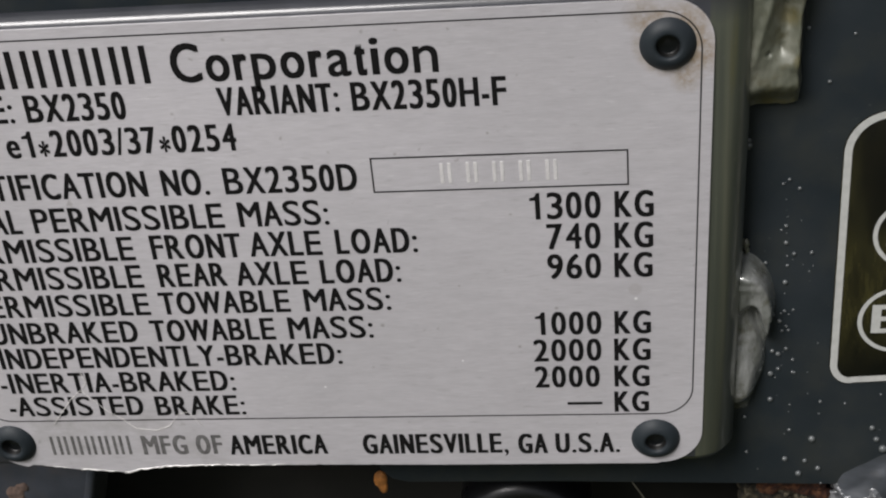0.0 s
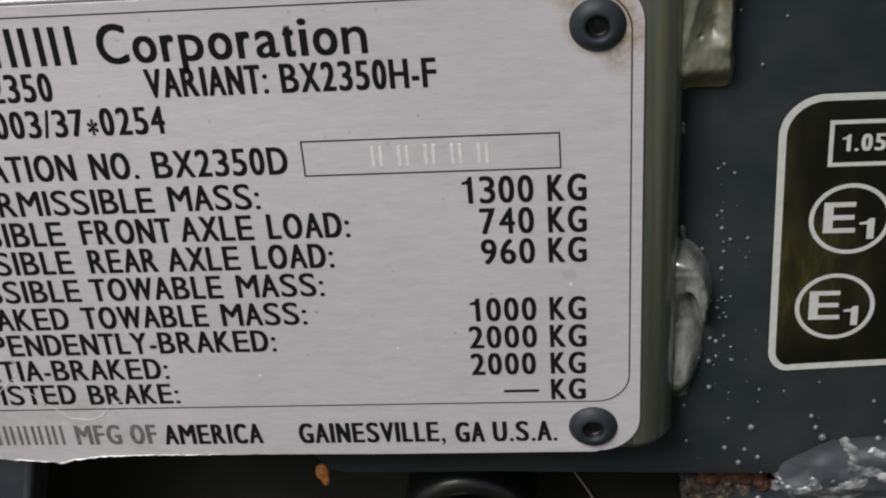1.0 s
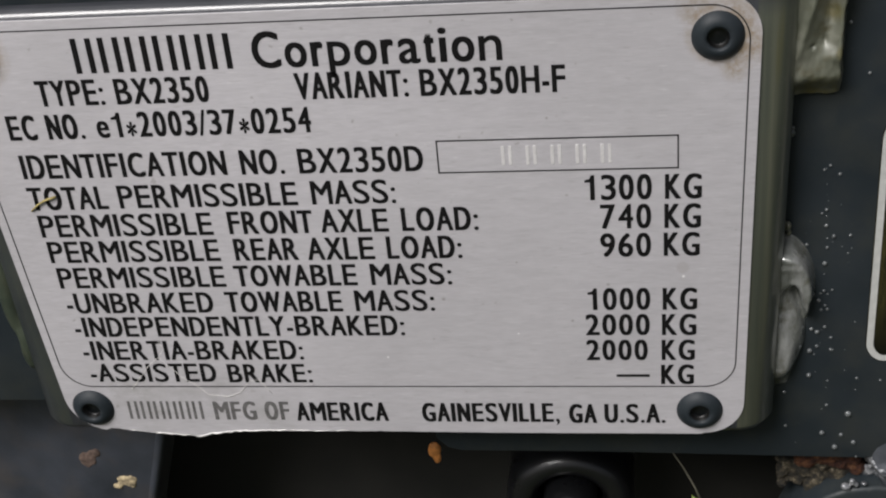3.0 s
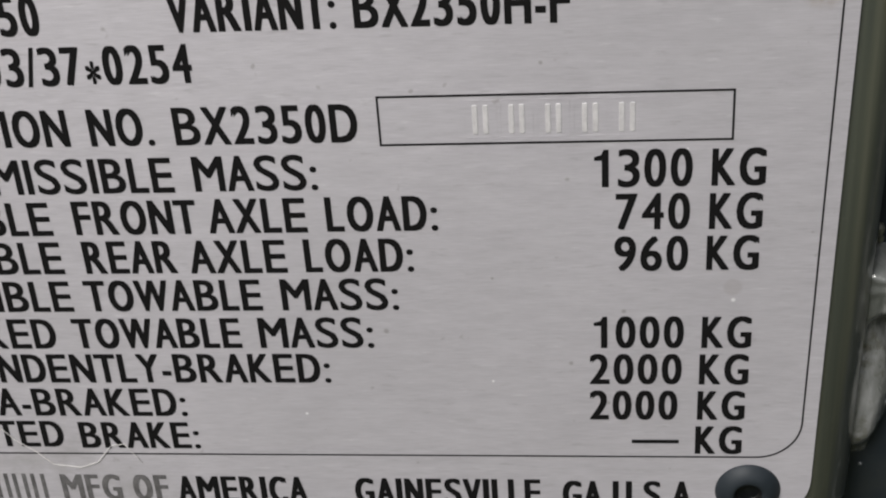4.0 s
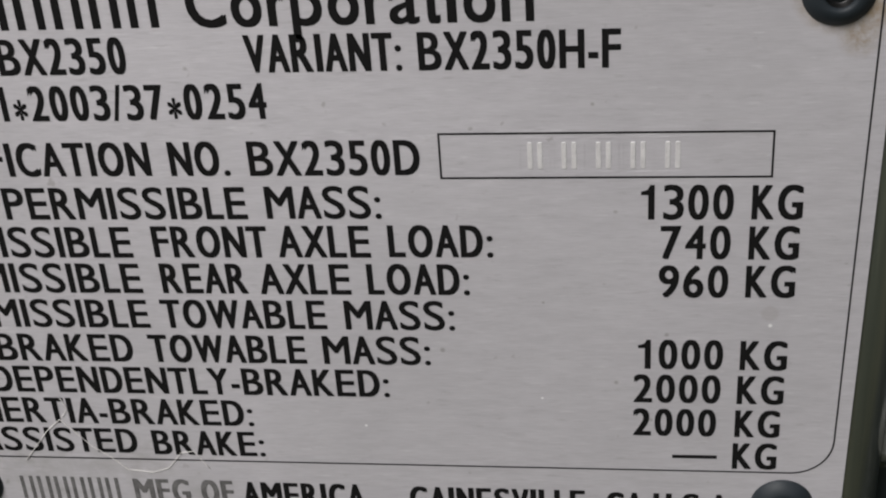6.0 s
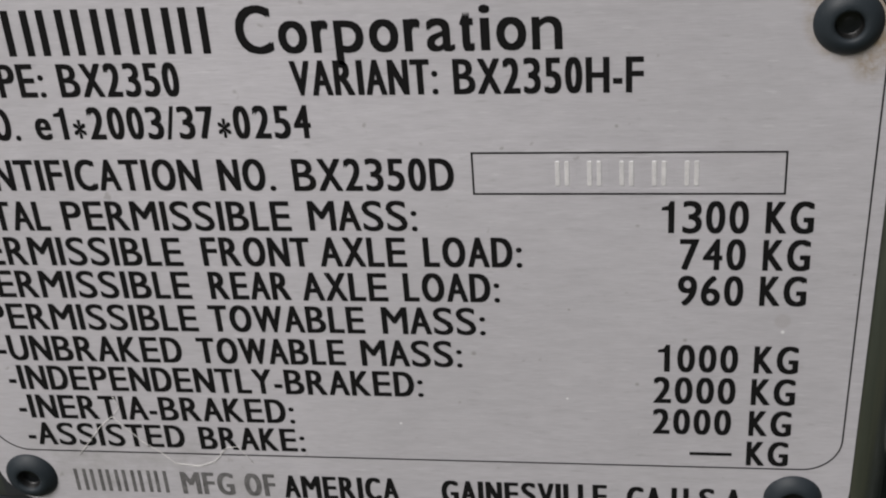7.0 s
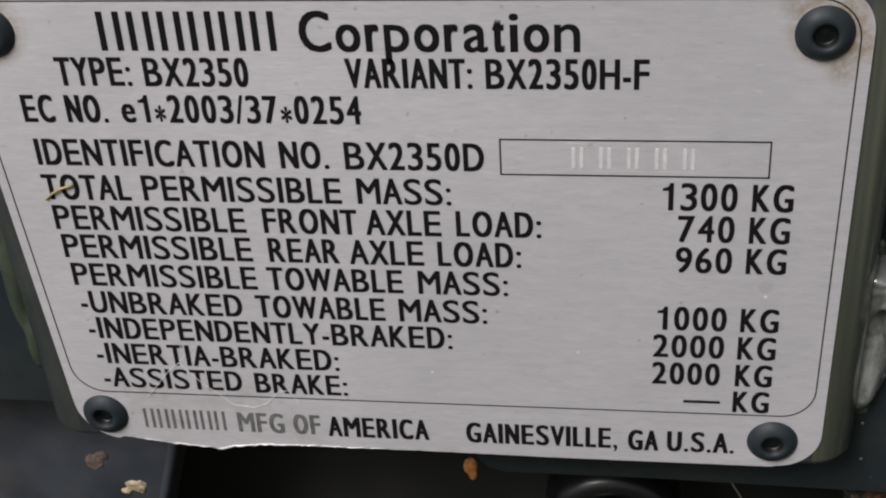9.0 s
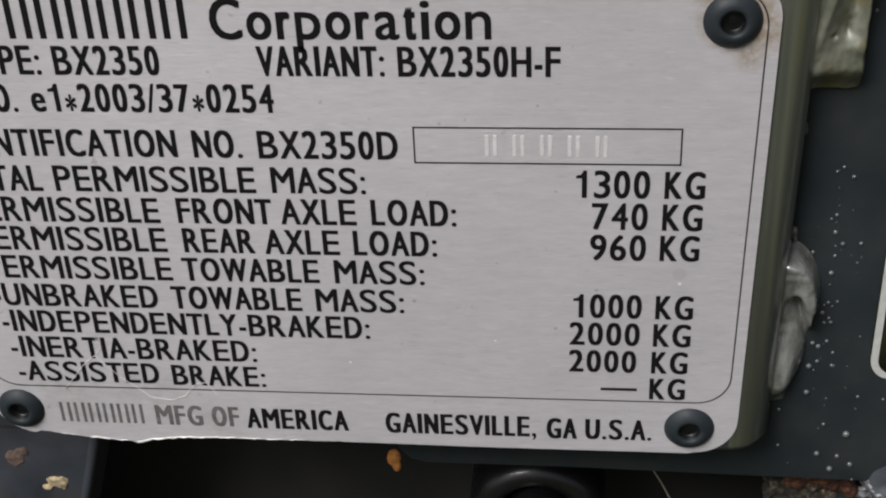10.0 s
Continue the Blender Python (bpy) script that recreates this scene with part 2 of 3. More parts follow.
RUST = rusty("rusted_steel", ((0.008, 0.005, 0.004), (0.045, 0.013, 0.006), (0.10, 0.036, 0.012), (0.20, 0.11, 0.055)))
DARK_RUST = rusty("dark_red_rust", ((0.006, 0.004, 0.004), (0.025, 0.007, 0.005), (0.07, 0.014, 0.009), (0.10, 0.035, 0.02)))
MUDDY = rusty("mud_crust", ((0.006, 0.006, 0.005), (0.020, 0.017, 0.011), (0.065, 0.052, 0.030), (0.33, 0.29, 0.22)))
DOME = weld_paint("slate_weld_paint", ((0.022, 0.026, 0.031), (0.036, 0.041, 0.05), (0.056, 0.062, 0.074), (0.09, 0.098, 0.112)), (0.035, 0.037, 0.04), (70, 200, 260), 0.2, 0.15, (), 0.34, (0.35, 0.5))
SCUFF = scuffed()
GLOSSY = paint("black_gloss_paint", (0.006, 0.006, 0.007), (0.011, 0.012, 0.013), 0.3, coat=0.2)
BLACKISH = paint("added_sheet_black", (0.015, 0.015, 0.0145), (0.028, 0.027, 0.024), 0.75, shine=0.2)
STAMPED = plain("stamped_aluminium", (0.70, 0.685, 0.69), 0.4, 0.3, 0.15)
TORN = plain("torn_metal_edge", (0.5, 0.49, 0.48), 0.42, 0.5, 0.35)
STRAWY = plain("dry_straw", (0.33, 0.27, 0.10), 0.7)
DULL = plain("grey_dry_grass", (0.17, 0.16, 0.12), 0.8)
# Darker copy of the bracket paint: the left flange's shade is in its colour.
LEFT_SHADE = paint("left_flange_shade_paint", (0.027, 0.032, 0.035), (0.047, 0.054, 0.050), 0.35, 100.0, olive=0.12, coat=0.5)
FOLD_PAINT = paint("dull_olive_weld", (0.026, 0.036, 0.028), (0.05, 0.06, 0.04), 0.4, 150.0, olive=0.2, coat=0.2)
HAIR = plain("pale_fibre", (0.78, 0.76, 0.73), 0.4)
LEAFY = two_tone_leaf()
AMBER = plain("orange_scrap", (0.50, 0.20, 0.05), 0.6, 0.0, 0.4)
MEADOW = grass()


# ---- building helpers (places in millimetres on the plate's face: x across, y behind, z up) ----
def part(name, bm, material, parent=None, label="", smooth=True):
    me = bpy.data.meshes.new(name)
    bmesh.ops.recalc_face_normals(bm, faces=bm.faces)
    bm.to_mesh(me)
    bm.free()
    me.transform(Matrix.Scale(MM, 4))
    me.materials.append(material)
    if smooth:
        me.shade_smooth()
    ob = new(name, me)
    if parent:
        ob.parent = parent
    if label:
        ob["label"] = label
    return ob


def sharp(ob, degrees=35):
    ob.data.set_sharp_from_angle(angle=radians(degrees))
    return ob


def prism(outline, y0, y1, bevel=0.0, segments=2):
    """A flat shape (x, z) given thickness from y0 back to y1, its front edges rounded."""
    bm = bmesh.new()
    front = [bm.verts.new((x, y0, z)) for x, z in outline]
    face = bm.faces.new(front)
    made = bmesh.ops.extrude_face_region(bm, geom=[face])
    bmesh.ops.translate(bm, verts=[v for v in made["geom"] if isinstance(v, bmesh.types.BMVert)], vec=(0, y1 - y0, 0))
    if bevel:
        edges = [e for e in bm.edges if all(abs(v.co.y - y0) < 1e-6 for v in e.verts)]
        bmesh.ops.bevel(bm, geom=edges, offset=bevel, segments=segments, profile=0.5, affect="EDGES")
    return bm


def rounded(x0, z0, x1, z1, r, steps=8):
    """A rectangle's outline, its corners rounded: r is one radius or four (lower left, lower right, upper right, upper left)."""
    rs = r if isinstance(r, tuple) else (r,) * 4
    out = []
    for (cx, cz, start), q in zip(((x0, z0, 180), (x1, z0, 270), (x1, z1, 0), (x0, z1, 90)), rs):
        mx = cx + (q if cx == x0 else -q)
        mz = cz + (q if cz == z0 else -q)
        for k in range(steps + 1):
            a = radians(start + 90 * k / steps)
            out.append((mx + q * math.cos(a), mz + q * math.sin(a)))
    return out


def ring(outline, width, y0, y1):
    """A closed printed or raised line along an outline."""
    bm = bmesh.new()
    n = len(outline)
    pts = [Vector((x, 0, z)) for x, z in outline]
    loops = []
    for i, p in enumerate(pts):
        before = (p - pts[i - 1]).normalized()
        after = (pts[(i + 1) % n] - p).normalized()
        d = (before + after).normalized()
        side = Vector((-d.z, 0, d.x)) * width / 2 / max(d.dot(after), 0.5)
        loops.append([bm.verts.new((q.x, y, q.z)) for q, y in ((p + side, y0), (p - side, y0), (p - side, y1), (p + side, y1))])
    for i in range(n):
        a, b = loops[i], loops[(i + 1) % n]
        for k in range(4):
            bm.faces.new((a[k], a[(k + 1) % 4], b[(k + 1) % 4], b[k]))
    return bm


def lathe(profile, steps=40):
    """Turned about the y axis: profile rows of (radius, y)."""
    bm = bmesh.new()
    rows = []
    for r, y in profile:
        if r < 1e-6:
            rows.append([bm.verts.new((0, y, 0))])
        else:
            rows.append([bm.verts.new((r * math.cos(k * math.tau / steps), y, r * math.sin(k * math.tau / steps))) for k in range(steps)])
    for a, b in zip(rows, rows[1:]):
        for k in range(steps):
            j = (k + 1) % steps
            if len(a) == 1 and len(b) > 1:
                bm.faces.new((a[0], b[k], b[j]))
            elif len(b) == 1 and len(a) > 1:
                bm.faces.new((a[k], b[0], a[j]))
            elif len(a) > 1:
                bm.faces.new((a[k], b[k], b[j], a[j]))
    return bm


def tube(points, r0, r1=None, sides=7):
    """A thin round strand along points, tapering from r0 to r1."""
    r1 = r0 if r1 is None else r1
    bm = bmesh.new()
    pts = [Vector(p) for p in points]
    loops = []
    for i, p in enumerate(pts):
        d = (pts[min(i + 1, len(pts) - 1)] - pts[max(i - 1, 0)]).normalized()
        u = d.cross(Vector((0, 1, 0.2))).normalized()
        w = d.cross(u)
        r = r0 + (r1 - r0) * i / (len(pts) - 1)
        loops.append([bm.verts.new(p + (u * math.cos(k * math.tau / sides) + w * math.sin(k * math.tau / sides)) * r) for k in range(sides)])
    for a, b in zip(loops, loops[1:]):
        for k in range(sides):
            bm.faces.new((a[k], a[(k + 1) % sides], b[(k + 1) % sides], b[k]))
    bm.faces.new(loops[0][::-1])
    bm.faces.new(loops[-1])
    return bm


def lump(blobs, voxel=0.4, rough=0.35, seed=0.0, soften=6):
    """A run of molten metal: blobs (x, y, z, rx, ry, rz, tilt) melted together, with an uneven skin. Returns a bmesh."""
    bm = bmesh.new()
    for x, y, z, rx, ry, rz, tilt in blobs:
        m = Matrix.Translation((x, y, z)) @ Matrix.Rotation(radians(tilt), 4, "Y") @ Matrix.Diagonal((rx, ry, rz, 1))
        bmesh.ops.create_icosphere(bm, subdivisions=3 if max(rx, ry, rz) < 2.5 else 4, radius=1, matrix=m)
    me = bpy.data.meshes.new("lump")
    bm.to_mesh(me)
    bm.free()
    ob = new("lump", me)
    mod = ob.modifiers.new("melt", "REMESH")
    mod.mode = "VOXEL"
    mod.voxel_size = voxel
    soft = ob.modifiers.new("soften", "SMOOTH")
    soft.factor = 0.6
    soft.iterations = soften
    done = bpy.data.meshes.new_from_object(ob.evaluated_get(bpy.context.evaluated_depsgraph_get()))
    bpy.data.objects.remove(ob)
    bpy.data.meshes.remove(me)
    out = bmesh.new()
    out.from_mesh(done)
    bpy.data.meshes.remove(done)
    out.normal_update()
    for v in out.verts:
        p = v.co * 0.45 + Vector((seed, 0, 0))
        v.co += v.normal * (noise.noise(p) * rough + noise.noise(p * 3.1) * rough * 0.4)
    return out


def letters(text):
    """The outline of a word in the built-in font, flat, as vertices and faces, and its extent."""
    data = bpy.data.curves.new("word", "FONT")
    data.body = text
    data.resolution_u = 4
    ob = new("word", data)
    me = bpy.data.meshes.new_from_object(ob.evaluated_get(bpy.context.evaluated_depsgraph_get()))
    bpy.data.objects.remove(ob)
    bpy.data.curves.remove(data)
    vs = [tuple(v.co) for v in me.vertices]
    fs = [tuple(p.vertices) for p in me.polygons]
    bpy.data.meshes.remove(me)
    return vs, fs


CAP = max(v[1] for v in letters("E")[0])
STEM = max(v[0] for v in letters("I")[0]) - min(v[0] for v in letters("I")[0])
# Widths of a condensed grotesque's letters, with the blank on either side of the narrow and the pointed ones.
ADVANCE = dict(zip("ABCDEFGHIKLMNOPRSTUVWXY", (667, 690, 715, 715, 640, 565, 760, 722, 290, 685, 556, 850, 722, 775, 660, 715, 667, 611, 715, 645, 944, 660, 645)))
ADVANCE.update(zip("acenoprti", (556, 520, 556, 580, 580, 580, 370, 320, 270)))
ADVANCE.update(dict.fromkeys("0123456789", 556))
ADVANCE.update({":": 280, ".": 280, ",": 280, "-": 340, "/": 330, "*": 440})
POINTED = "ATVWXY/"


def glyph(ch):
    if ch != "1":
        return letters(ch)
    # An upright one with a flag.
    w, h = STEM, CAP
    return [(0, h * 0.71, 0), (w * 1.1, h * 0.71, 0), (w * 1.1, 0, 0), (w * 2.1, 0, 0), (w * 2.1, h, 0), (w * 1.4, h, 0), (w * 1.0, h * 0.86, 0), (0, h * 0.81, 0)], [
        (0, 1, 6, 7), (1, 2, 3, 4, 5, 6)]


GLYPHS = {}


def word(text, x0, x1, z, cap, material, parent, y=-0.03, stem=0.62, name="printed_word"):
    """A printed word from x0 to x1 on the baseline z, letter by letter: capitals cap high, upright strokes stem wide."""
    holder = new(name)
    holder.parent = parent
    cells = []
    at = 0.0
    for ch in text:
        side = 12 if ch in POINTED else 45
        cells.append((ch, at + side, at + ADVANCE[ch] - side))
        at += ADVANCE[ch]
    lo, hi = cells[0][1], cells[-1][2]
    k = (x1 - x0) / (hi - lo)
    for ch, a, b in cells:
        vs, fs = GLYPHS.setdefault(ch, glyph(ch))
        g0 = min(v[0] for v in vs)
        g1 = max(v[0] for v in vs)
        ink = (b - a) * k
        dot = ch in ":.,"
        if dot:
            ink = min(ink, stem * 1.05)
            a += ((b - a) - ink / k) / 2
        if ch == "1":
            ink = stem * 2.1
            a += ((b - a) - ink / k) * 0.35
        if ch == "I":
            a += ((b - a) - stem * 1.05 / k) / 2
            ink = stem * 1.05
        lift, squash = 0.0, 1.0
        if ch == "*":
            lift, squash = -0.33 * cap, 0.9
        if ch in "I:.,1":
            d = 0.0
        elif ch in "*/":
            d = 0.14
        else:
            d = min(max((stem - STEM * ink / (g1 - g0)) / (1 - STEM / (g1 - g0)), 0.0), ink * 0.4) * (0.8 if ch in "XKVWYA4/" else 1.0)
        dz = 0.14 if ch == "*" else 0.0 if ch in "1I:.,/" else 0.12 * cap / 4
        kx = (ink - d) / (g1 - g0)
        kz = (cap - dz) / CAP * squash
        many = 1 if d == 0 else 1 + math.ceil(d / (STEM * kx * 0.9))
        bm = bmesh.new()
        depth = 0
        for i in range(many):
            for j in range(2 if dz else 1):
                sx = d * i / max(many - 1, 1)
                made = [bm.verts.new((x0 + (a - lo) * k + (v[0] - g0) * kx + sx, y - 0.003 * depth, z + lift + v[1] * kz + dz * j)) for v in vs]
                depth += 1
                for f in fs:
                    bm.faces.new([made[n] for n in f])
        part("letter", bm, material, holder, smooth=False)
    return holder


def bars(x0, x1, z, cap, count, material, parent, stem, y=-0.03):
    """Plain upright bars that stand for a maker's name: two to each letter."""
    step = (x1 - x0) / count
    for k in range(count):
        for a in (0.08, 0.62):
            bx = x0 + (k + a) * step
            part("plain_bar", prism([(bx, z), (bx + stem, z), (bx + stem, z + cap), (bx, z + cap)], y, y + 0.02), material, parent, smooth=False)


def empty(name, label, category, **kw):
    return tagged(new(name), label, category, **kw)


# ---- setting: meadow under and round the machine ----
bm = bmesh.new()
bmesh.ops.create_grid(bm, x_segments=60, y_segments=60, size=60000)
for v in bm.verts:
    v.co.z = -520 + 25 * noise.noise(v.co * 0.0006)
tagged(part("ground", bm, MEADOW), "rough olive green meadow grass under the machine", "ground", kind="structure")

# ---- the machine's frame plate with welds ----
WALL = 7.9
outline = [(-260, 190), (-260, -48.71), (-6.5, -48.71), (-6.5, -53.76)]
outline += [(-6.5 + 4.5 * (1 - math.cos(radians(a))), -53.76 - 4.8 * math.sin(radians(a))) for a in (30, 60, 90)]
outline += [(20, -58.66), (58, -59.47), (260, -59.47), (260, 190)]
frame_plate = tagged(sharp(part("frame_plate", prism(outline[::-1], WALL, WALL + 8, 0.35), SLATE)),
                     "dark slate painted steel frame plate with weld spatter", "frame plate")

# The folded bracket that carries the plate: front web, rounded bends, side flanges back to the frame.
LEFT, RIGHT, TOP, LOW = -69.0, 46.6, 20.1, -49.0
OUT, THICK, FRONT = 5.6, 2.6, 0.27


def fold(inset, z):
    """The section at height z; both flanges lean in towards the bottom to fit the camera's view."""
    r = OUT - inset
    lx, rx = LEFT + 0.035 * (15 - z), RIGHT - 0.02 * (15 - z)
    pts = [(lx + inset, WALL)]
    pts += [(lx + OUT - r * math.cos(radians(a)), FRONT + OUT - r * math.sin(radians(a))) for a in range(0, 91, 9)]
    pts += [(rx - OUT + r * math.sin(radians(a)), FRONT + OUT - r * math.cos(radians(a))) for a in range(0, 91, 9)]
    pts += [(rx - inset, WALL)]
    return pts


levels = [(LOW, 1.6), (LOW + 0.5, 0.6), (LOW + 1.6, 0.0), (TOP - 1.5, 0.0), (TOP - 0.75, 0.2), (TOP - 0.2, 0.7), (TOP, 1.4)]


def folded(first, last):
    """A stretch of the folded sheet between two columns of its section."""
    bm = bmesh.new()
    skin = []
    for inset in (0.0, THICK):
        skin.append([[bm.verts.new((x, y, z)) for x, y in fold(inset + (pull if inset == 0 else 0), z)[first:last]] for z, pull in levels])
    for s in skin:
        for a, b in zip(s, s[1:]):
            for k in range(len(a) - 1):
                bm.faces.new((a[k], a[k + 1], b[k + 1], b[k]))
    for lev in (0, -1):
        a, b = skin[0][lev], skin[1][lev]
        for k in range(len(a) - 1):
            bm.faces.new((a[k], a[k + 1], b[k + 1], b[k]))
    return bm


bracket = empty("mounting_bracket", "folded steel bracket in glossy dark paint behind the plate, reflections put into its colours", "bracket")
sharp(part("front_web", folded(11, 13), WEB, bracket, "slate painted front web"), 50)
sharp(part("side_flange", folded(0, 12), LEFT_SHADE, bracket, "side flange with its shade painted in as dark green-slate"), 50)
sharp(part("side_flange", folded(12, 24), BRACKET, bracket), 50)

def relief(x0, x1, z0, z1, height, step=0.22, floor=-0.3):
    """A sculpted skin of weld metal on the frame plate: height(x, z) in millimetres above it."""
    nx, nz = int((x1 - x0) / step), int((z1 - z0) / step)
    bm = bmesh.new()
    grid = []
    for j in range(nz + 1):
        row = []
        for i in range(nx + 1):
            x, z = x0 + (x1 - x0) * i / nx, z0 + (z1 - z0) * j / nz
            row.append(bm.verts.new((x, WALL - max(height(x, z), floor), z)))
        grid.append(row)
    for a, b in zip(grid, grid[1:]):
        for i in range(nx):
            corners = (a[i], a[i + 1], b[i + 1], b[i])
            if min(v.co.y for v in corners) < WALL - floor - 1e-4:
                bm.faces.new(corners)
    bmesh.ops.delete(bm, geom=[v for v in bm.verts if not v.link_faces], context="VERTS")
    return bm


def step_up(v, a, b):
    """0 below a, 1 above b, smooth between."""
    t = min(max((v - a) / (b - a), 0.0), 1.0)
    return t * t * (3 - 2 * t)


def bump_at(x, z, cx, cz, rx, rz, tilt=0.0):
    """A soft mound of height 1 round (cx, cz)."""
    c, q = math.cos(radians(tilt)), math.sin(radians(tilt))
    u, v = (x - cx) * c + (z - cz) * q, (z - cz) * c - (x - cx) * q
    return math.exp(-(u / rx) ** 2 - (v / rz) ** 2)


def block_bead(x, z):
    """A blocky run with a deep hollow between two ridges and a wet, lumpy upper half."""
    right = 52.7 + 0.25 * noise.noise(Vector((4, 0, z * 0.35))) + 0.5 * step_up(z, 14, 18)
    low = 1.5 + 0.25 * noise.noise(Vector((x * 0.7, 2, 0)))
    inside = step_up(right - x, 0.0, 0.9) * (0.25 * step_up(z - low, 0.0, 0.5) + 0.75 * step_up(z - low, 0.2, 4.2))
    h = 3.5 + 0.12 * (50 - x)
    h += 1.0 * bump_at(x, z, 51.4, 19.0, 2.2, 3.6) + 0.8 * bump_at(x, z, 47.6, 20.5, 1.6, 6.0) + 0.9 * bump_at(x, z, 49.5, 26, 3, 4)
    h -= 1.6 * bump_at(x, z, 50.3, 14.6, 1.1, 3.4, 6) + 0.9 * bump_at(x, z, 49.4, 10.2, 1.3, 2.2)
    h += 0.35 * bump_at(x, z, 51.8, 13.4, 0.8, 4.0) + 0.5 * bump_at(x, z, 47.6, 13.5, 0.5, 5.5, -14) + 0.4 * bump_at(x, z, 51.0, 8.2, 2.0, 0.9, -22)
    h -= 0.6 * bump_at(x, z, 48.2, 9.6, 0.28, 0.32) + 0.35 * bump_at(x, z, 49.8, 10.2, 0.25, 0.5)
    h += 0.2 * noise.noise(Vector((x * 0.5, 0, z * 0.35))) + 0.07 * noise.noise(Vector((x * 1.6, 3, z * 1.1)))
    return h * inside - 0.3 * (1 - inside)


def hood_bead(x, z):
    """A hood of weld over a slanting hollow, with a broad tongue that runs down from under it."""
    if z > -28.6:
        body = step_up(1.06 - math.hypot((x - 45.9) / 4.7, (z + 28.6) / 8.9), 0.0, 0.26)
    else:
        body = step_up(50.7 - 0.13 * (-28.6 - z) - x, 0.0, 1.2) * step_up(z, -36.6, -32.6)
    lip = 47.5 + 2.3 * min(max((-26.0 - z) / 8.5, 0.0), 1.0) ** 0.8
    under = step_up(-z, 25.6, 28.4) * (1 - step_up(x - lip, -0.3, 0.5)) * step_up(x - 2 * 47.0 + lip, -0.8, 1.0)
    under = max(under, step_up(-z, 33.6, 36.4))
    wide = (3.8 - 1.9 * step_up(-z, 37, 45)) if x > 45.8 else 3.6
    tongue = max(0.0, 1 - ((x - 45.8) / wide) ** 2) ** 0.7 * step_up(z, -46.0, -40.6) ** 0.8
    tongue *= 1.2 + 2.2 * step_up(-z, 27, 37) + 0.4 * bump_at(x, z, 47.1, -38.6, 0.9, 2.4)
    h = 3.8 * body * (1 - under) + tongue * under
    h += (0.5 * bump_at(x, z, 46.2, -22.6, 2.2, 1.5) + 0.14 * math.sin(z * 3.8 + 0.6 * x) * bump_at(x, z, 46.6, -21.8, 1.6, 1.2)) * body
    h -= 0.6 * bump_at(x, z, lip - 0.5, -29.0, 0.5, 2.6)
    h += (0.26 * noise.noise(Vector((x * 0.6, 5, z * 0.4))) + 0.07 * noise.noise(Vector((x * 1.7, 8, z * 1.1)))) * min(max(h, 0.0), 1.0)
    return h - 0.25


part("weld_bead", relief(44.2, 54.0, 0.8, 40.0, block_bead, 0.2), BEAD, frame_plate, "blocky painted weld bead, glossy olive grey")
part("weld_bead", relief(43.0, 51.8, -46.2, -18.8, hood_bead, 0.18), HOOD, frame_plate, "smeared painted weld bead, glints put into its colour, with a hollow under its hood")
part("weld_bead", lump([(46.5, WALL - 0.4, -18.13, 0.5, 0.6, 0.8, 0), (46.7, WALL - 0.2, -19.24, 0.4, 0.5, 0.6, 0)], 0.2, 0.1, 4, 3), BEAD, frame_plate, "small drip of painted weld")
part("weld_bead", lump([(-69.2, 7.6, -25, 1.9, 2.2, 11, 2), (-68.4, 7.7, -36, 1.7, 2.0, 6.5, 3), (-69.8, 7.7, -8, 1.8, 2.0, 14, 1)], 0.4, 0.14, 15, 9), FOLD_PAINT, frame_plate,
     "painted weld bead along the bracket's flange")

# Spatter: small beads of metal stuck to the frame plate.
random.seed(5)
bm = bmesh.new()
spots = [(51.7, -18.4, 0.3), (52.8, -20.1, 0.3), (47.3, -20.8, 0.3), (49.2, -21.4, 0.25), (51.8, -24.5, 0.35), (50.4, -29.6, 0.3), (51.9, -29.1, 0.25), (51.3, -30.7, 0.3), (51.7, -32.3, 0.25), (50.5, -35.6, 0.3), (51.3, -36.1, 0.35), (48.6, -37.0, 0.45), (50.4, -39.4, 0.4), (51.4, -38.6, 0.3), (50.5, -43.8, 0.4), (46.4, -4.0, 0.6), (46.5, -3.3, 0.4)]
spots += [(56.5, -50.9, 0.5), (52.9, -54.5, 0.4), (55.7, -54.9, 0.35), (57.6, -56.3, 0.4), (54.9, -57.2, 0.45), (47.5, -53.2, 0.25), (47.1, -46.9, 0.25), (64.7, -49.1, 0.4), (65.4, -51.1, 0.45), (66.4, -52.8, 0.6), (74.1, -53.2, 0.5), (73.0, -46.7, 0.3), (74.9, -50.3, 0.35), (53.2, 11.4, 0.25), (56.0, 4.3, 0.25), (58.7, 10.4, 0.2)]
for k in range(64):
    if k < 36:
        x, z = 51 + abs(random.gauss(0, 2.0)), -9 - 38 * random.random()
    else:
        x, z = 47 + 38 * random.random(), 26 - 90 * random.random()
    spots.append((max(x, 47.5), z, 0.08 + 0.2 * random.random() ** 2))
for k in range(18):
    spots.append((-76 - 14 * random.random(), 20 - 70 * random.random(), 0.12 + 0.25 * random.random() ** 2))
for x, z, r in spots:
    if x > 57.5 and -41 < z < 1:
        continue
    bmesh.ops.create_icosphere(bm, subdivisions=2, radius=r, matrix=Matrix.Translation((x, WALL - r * 0.25, z)) @ Matrix.Diagonal((1, 0.8, 1, 1)))
tagged(part("weld_spatter", bm, SPATTER), "tiny painted beads of weld spatter on the frame plate", "spatter", kind="stuff")

# ---- the identification plate ----
plate = empty("identification_plate", "brushed aluminium identification plate riveted to a dark bracket", "type plate")


def leaning(points):
    """Leans the sheet's upright sides in a little towards the bottom, to fit the camera's view."""
    return [(x + 0.078 * max(17.5 - z, 0.0) if x < -40 else x - 0.017 * max(12 - z, 0.0) if x > 20 else x, z) for x, z in points]


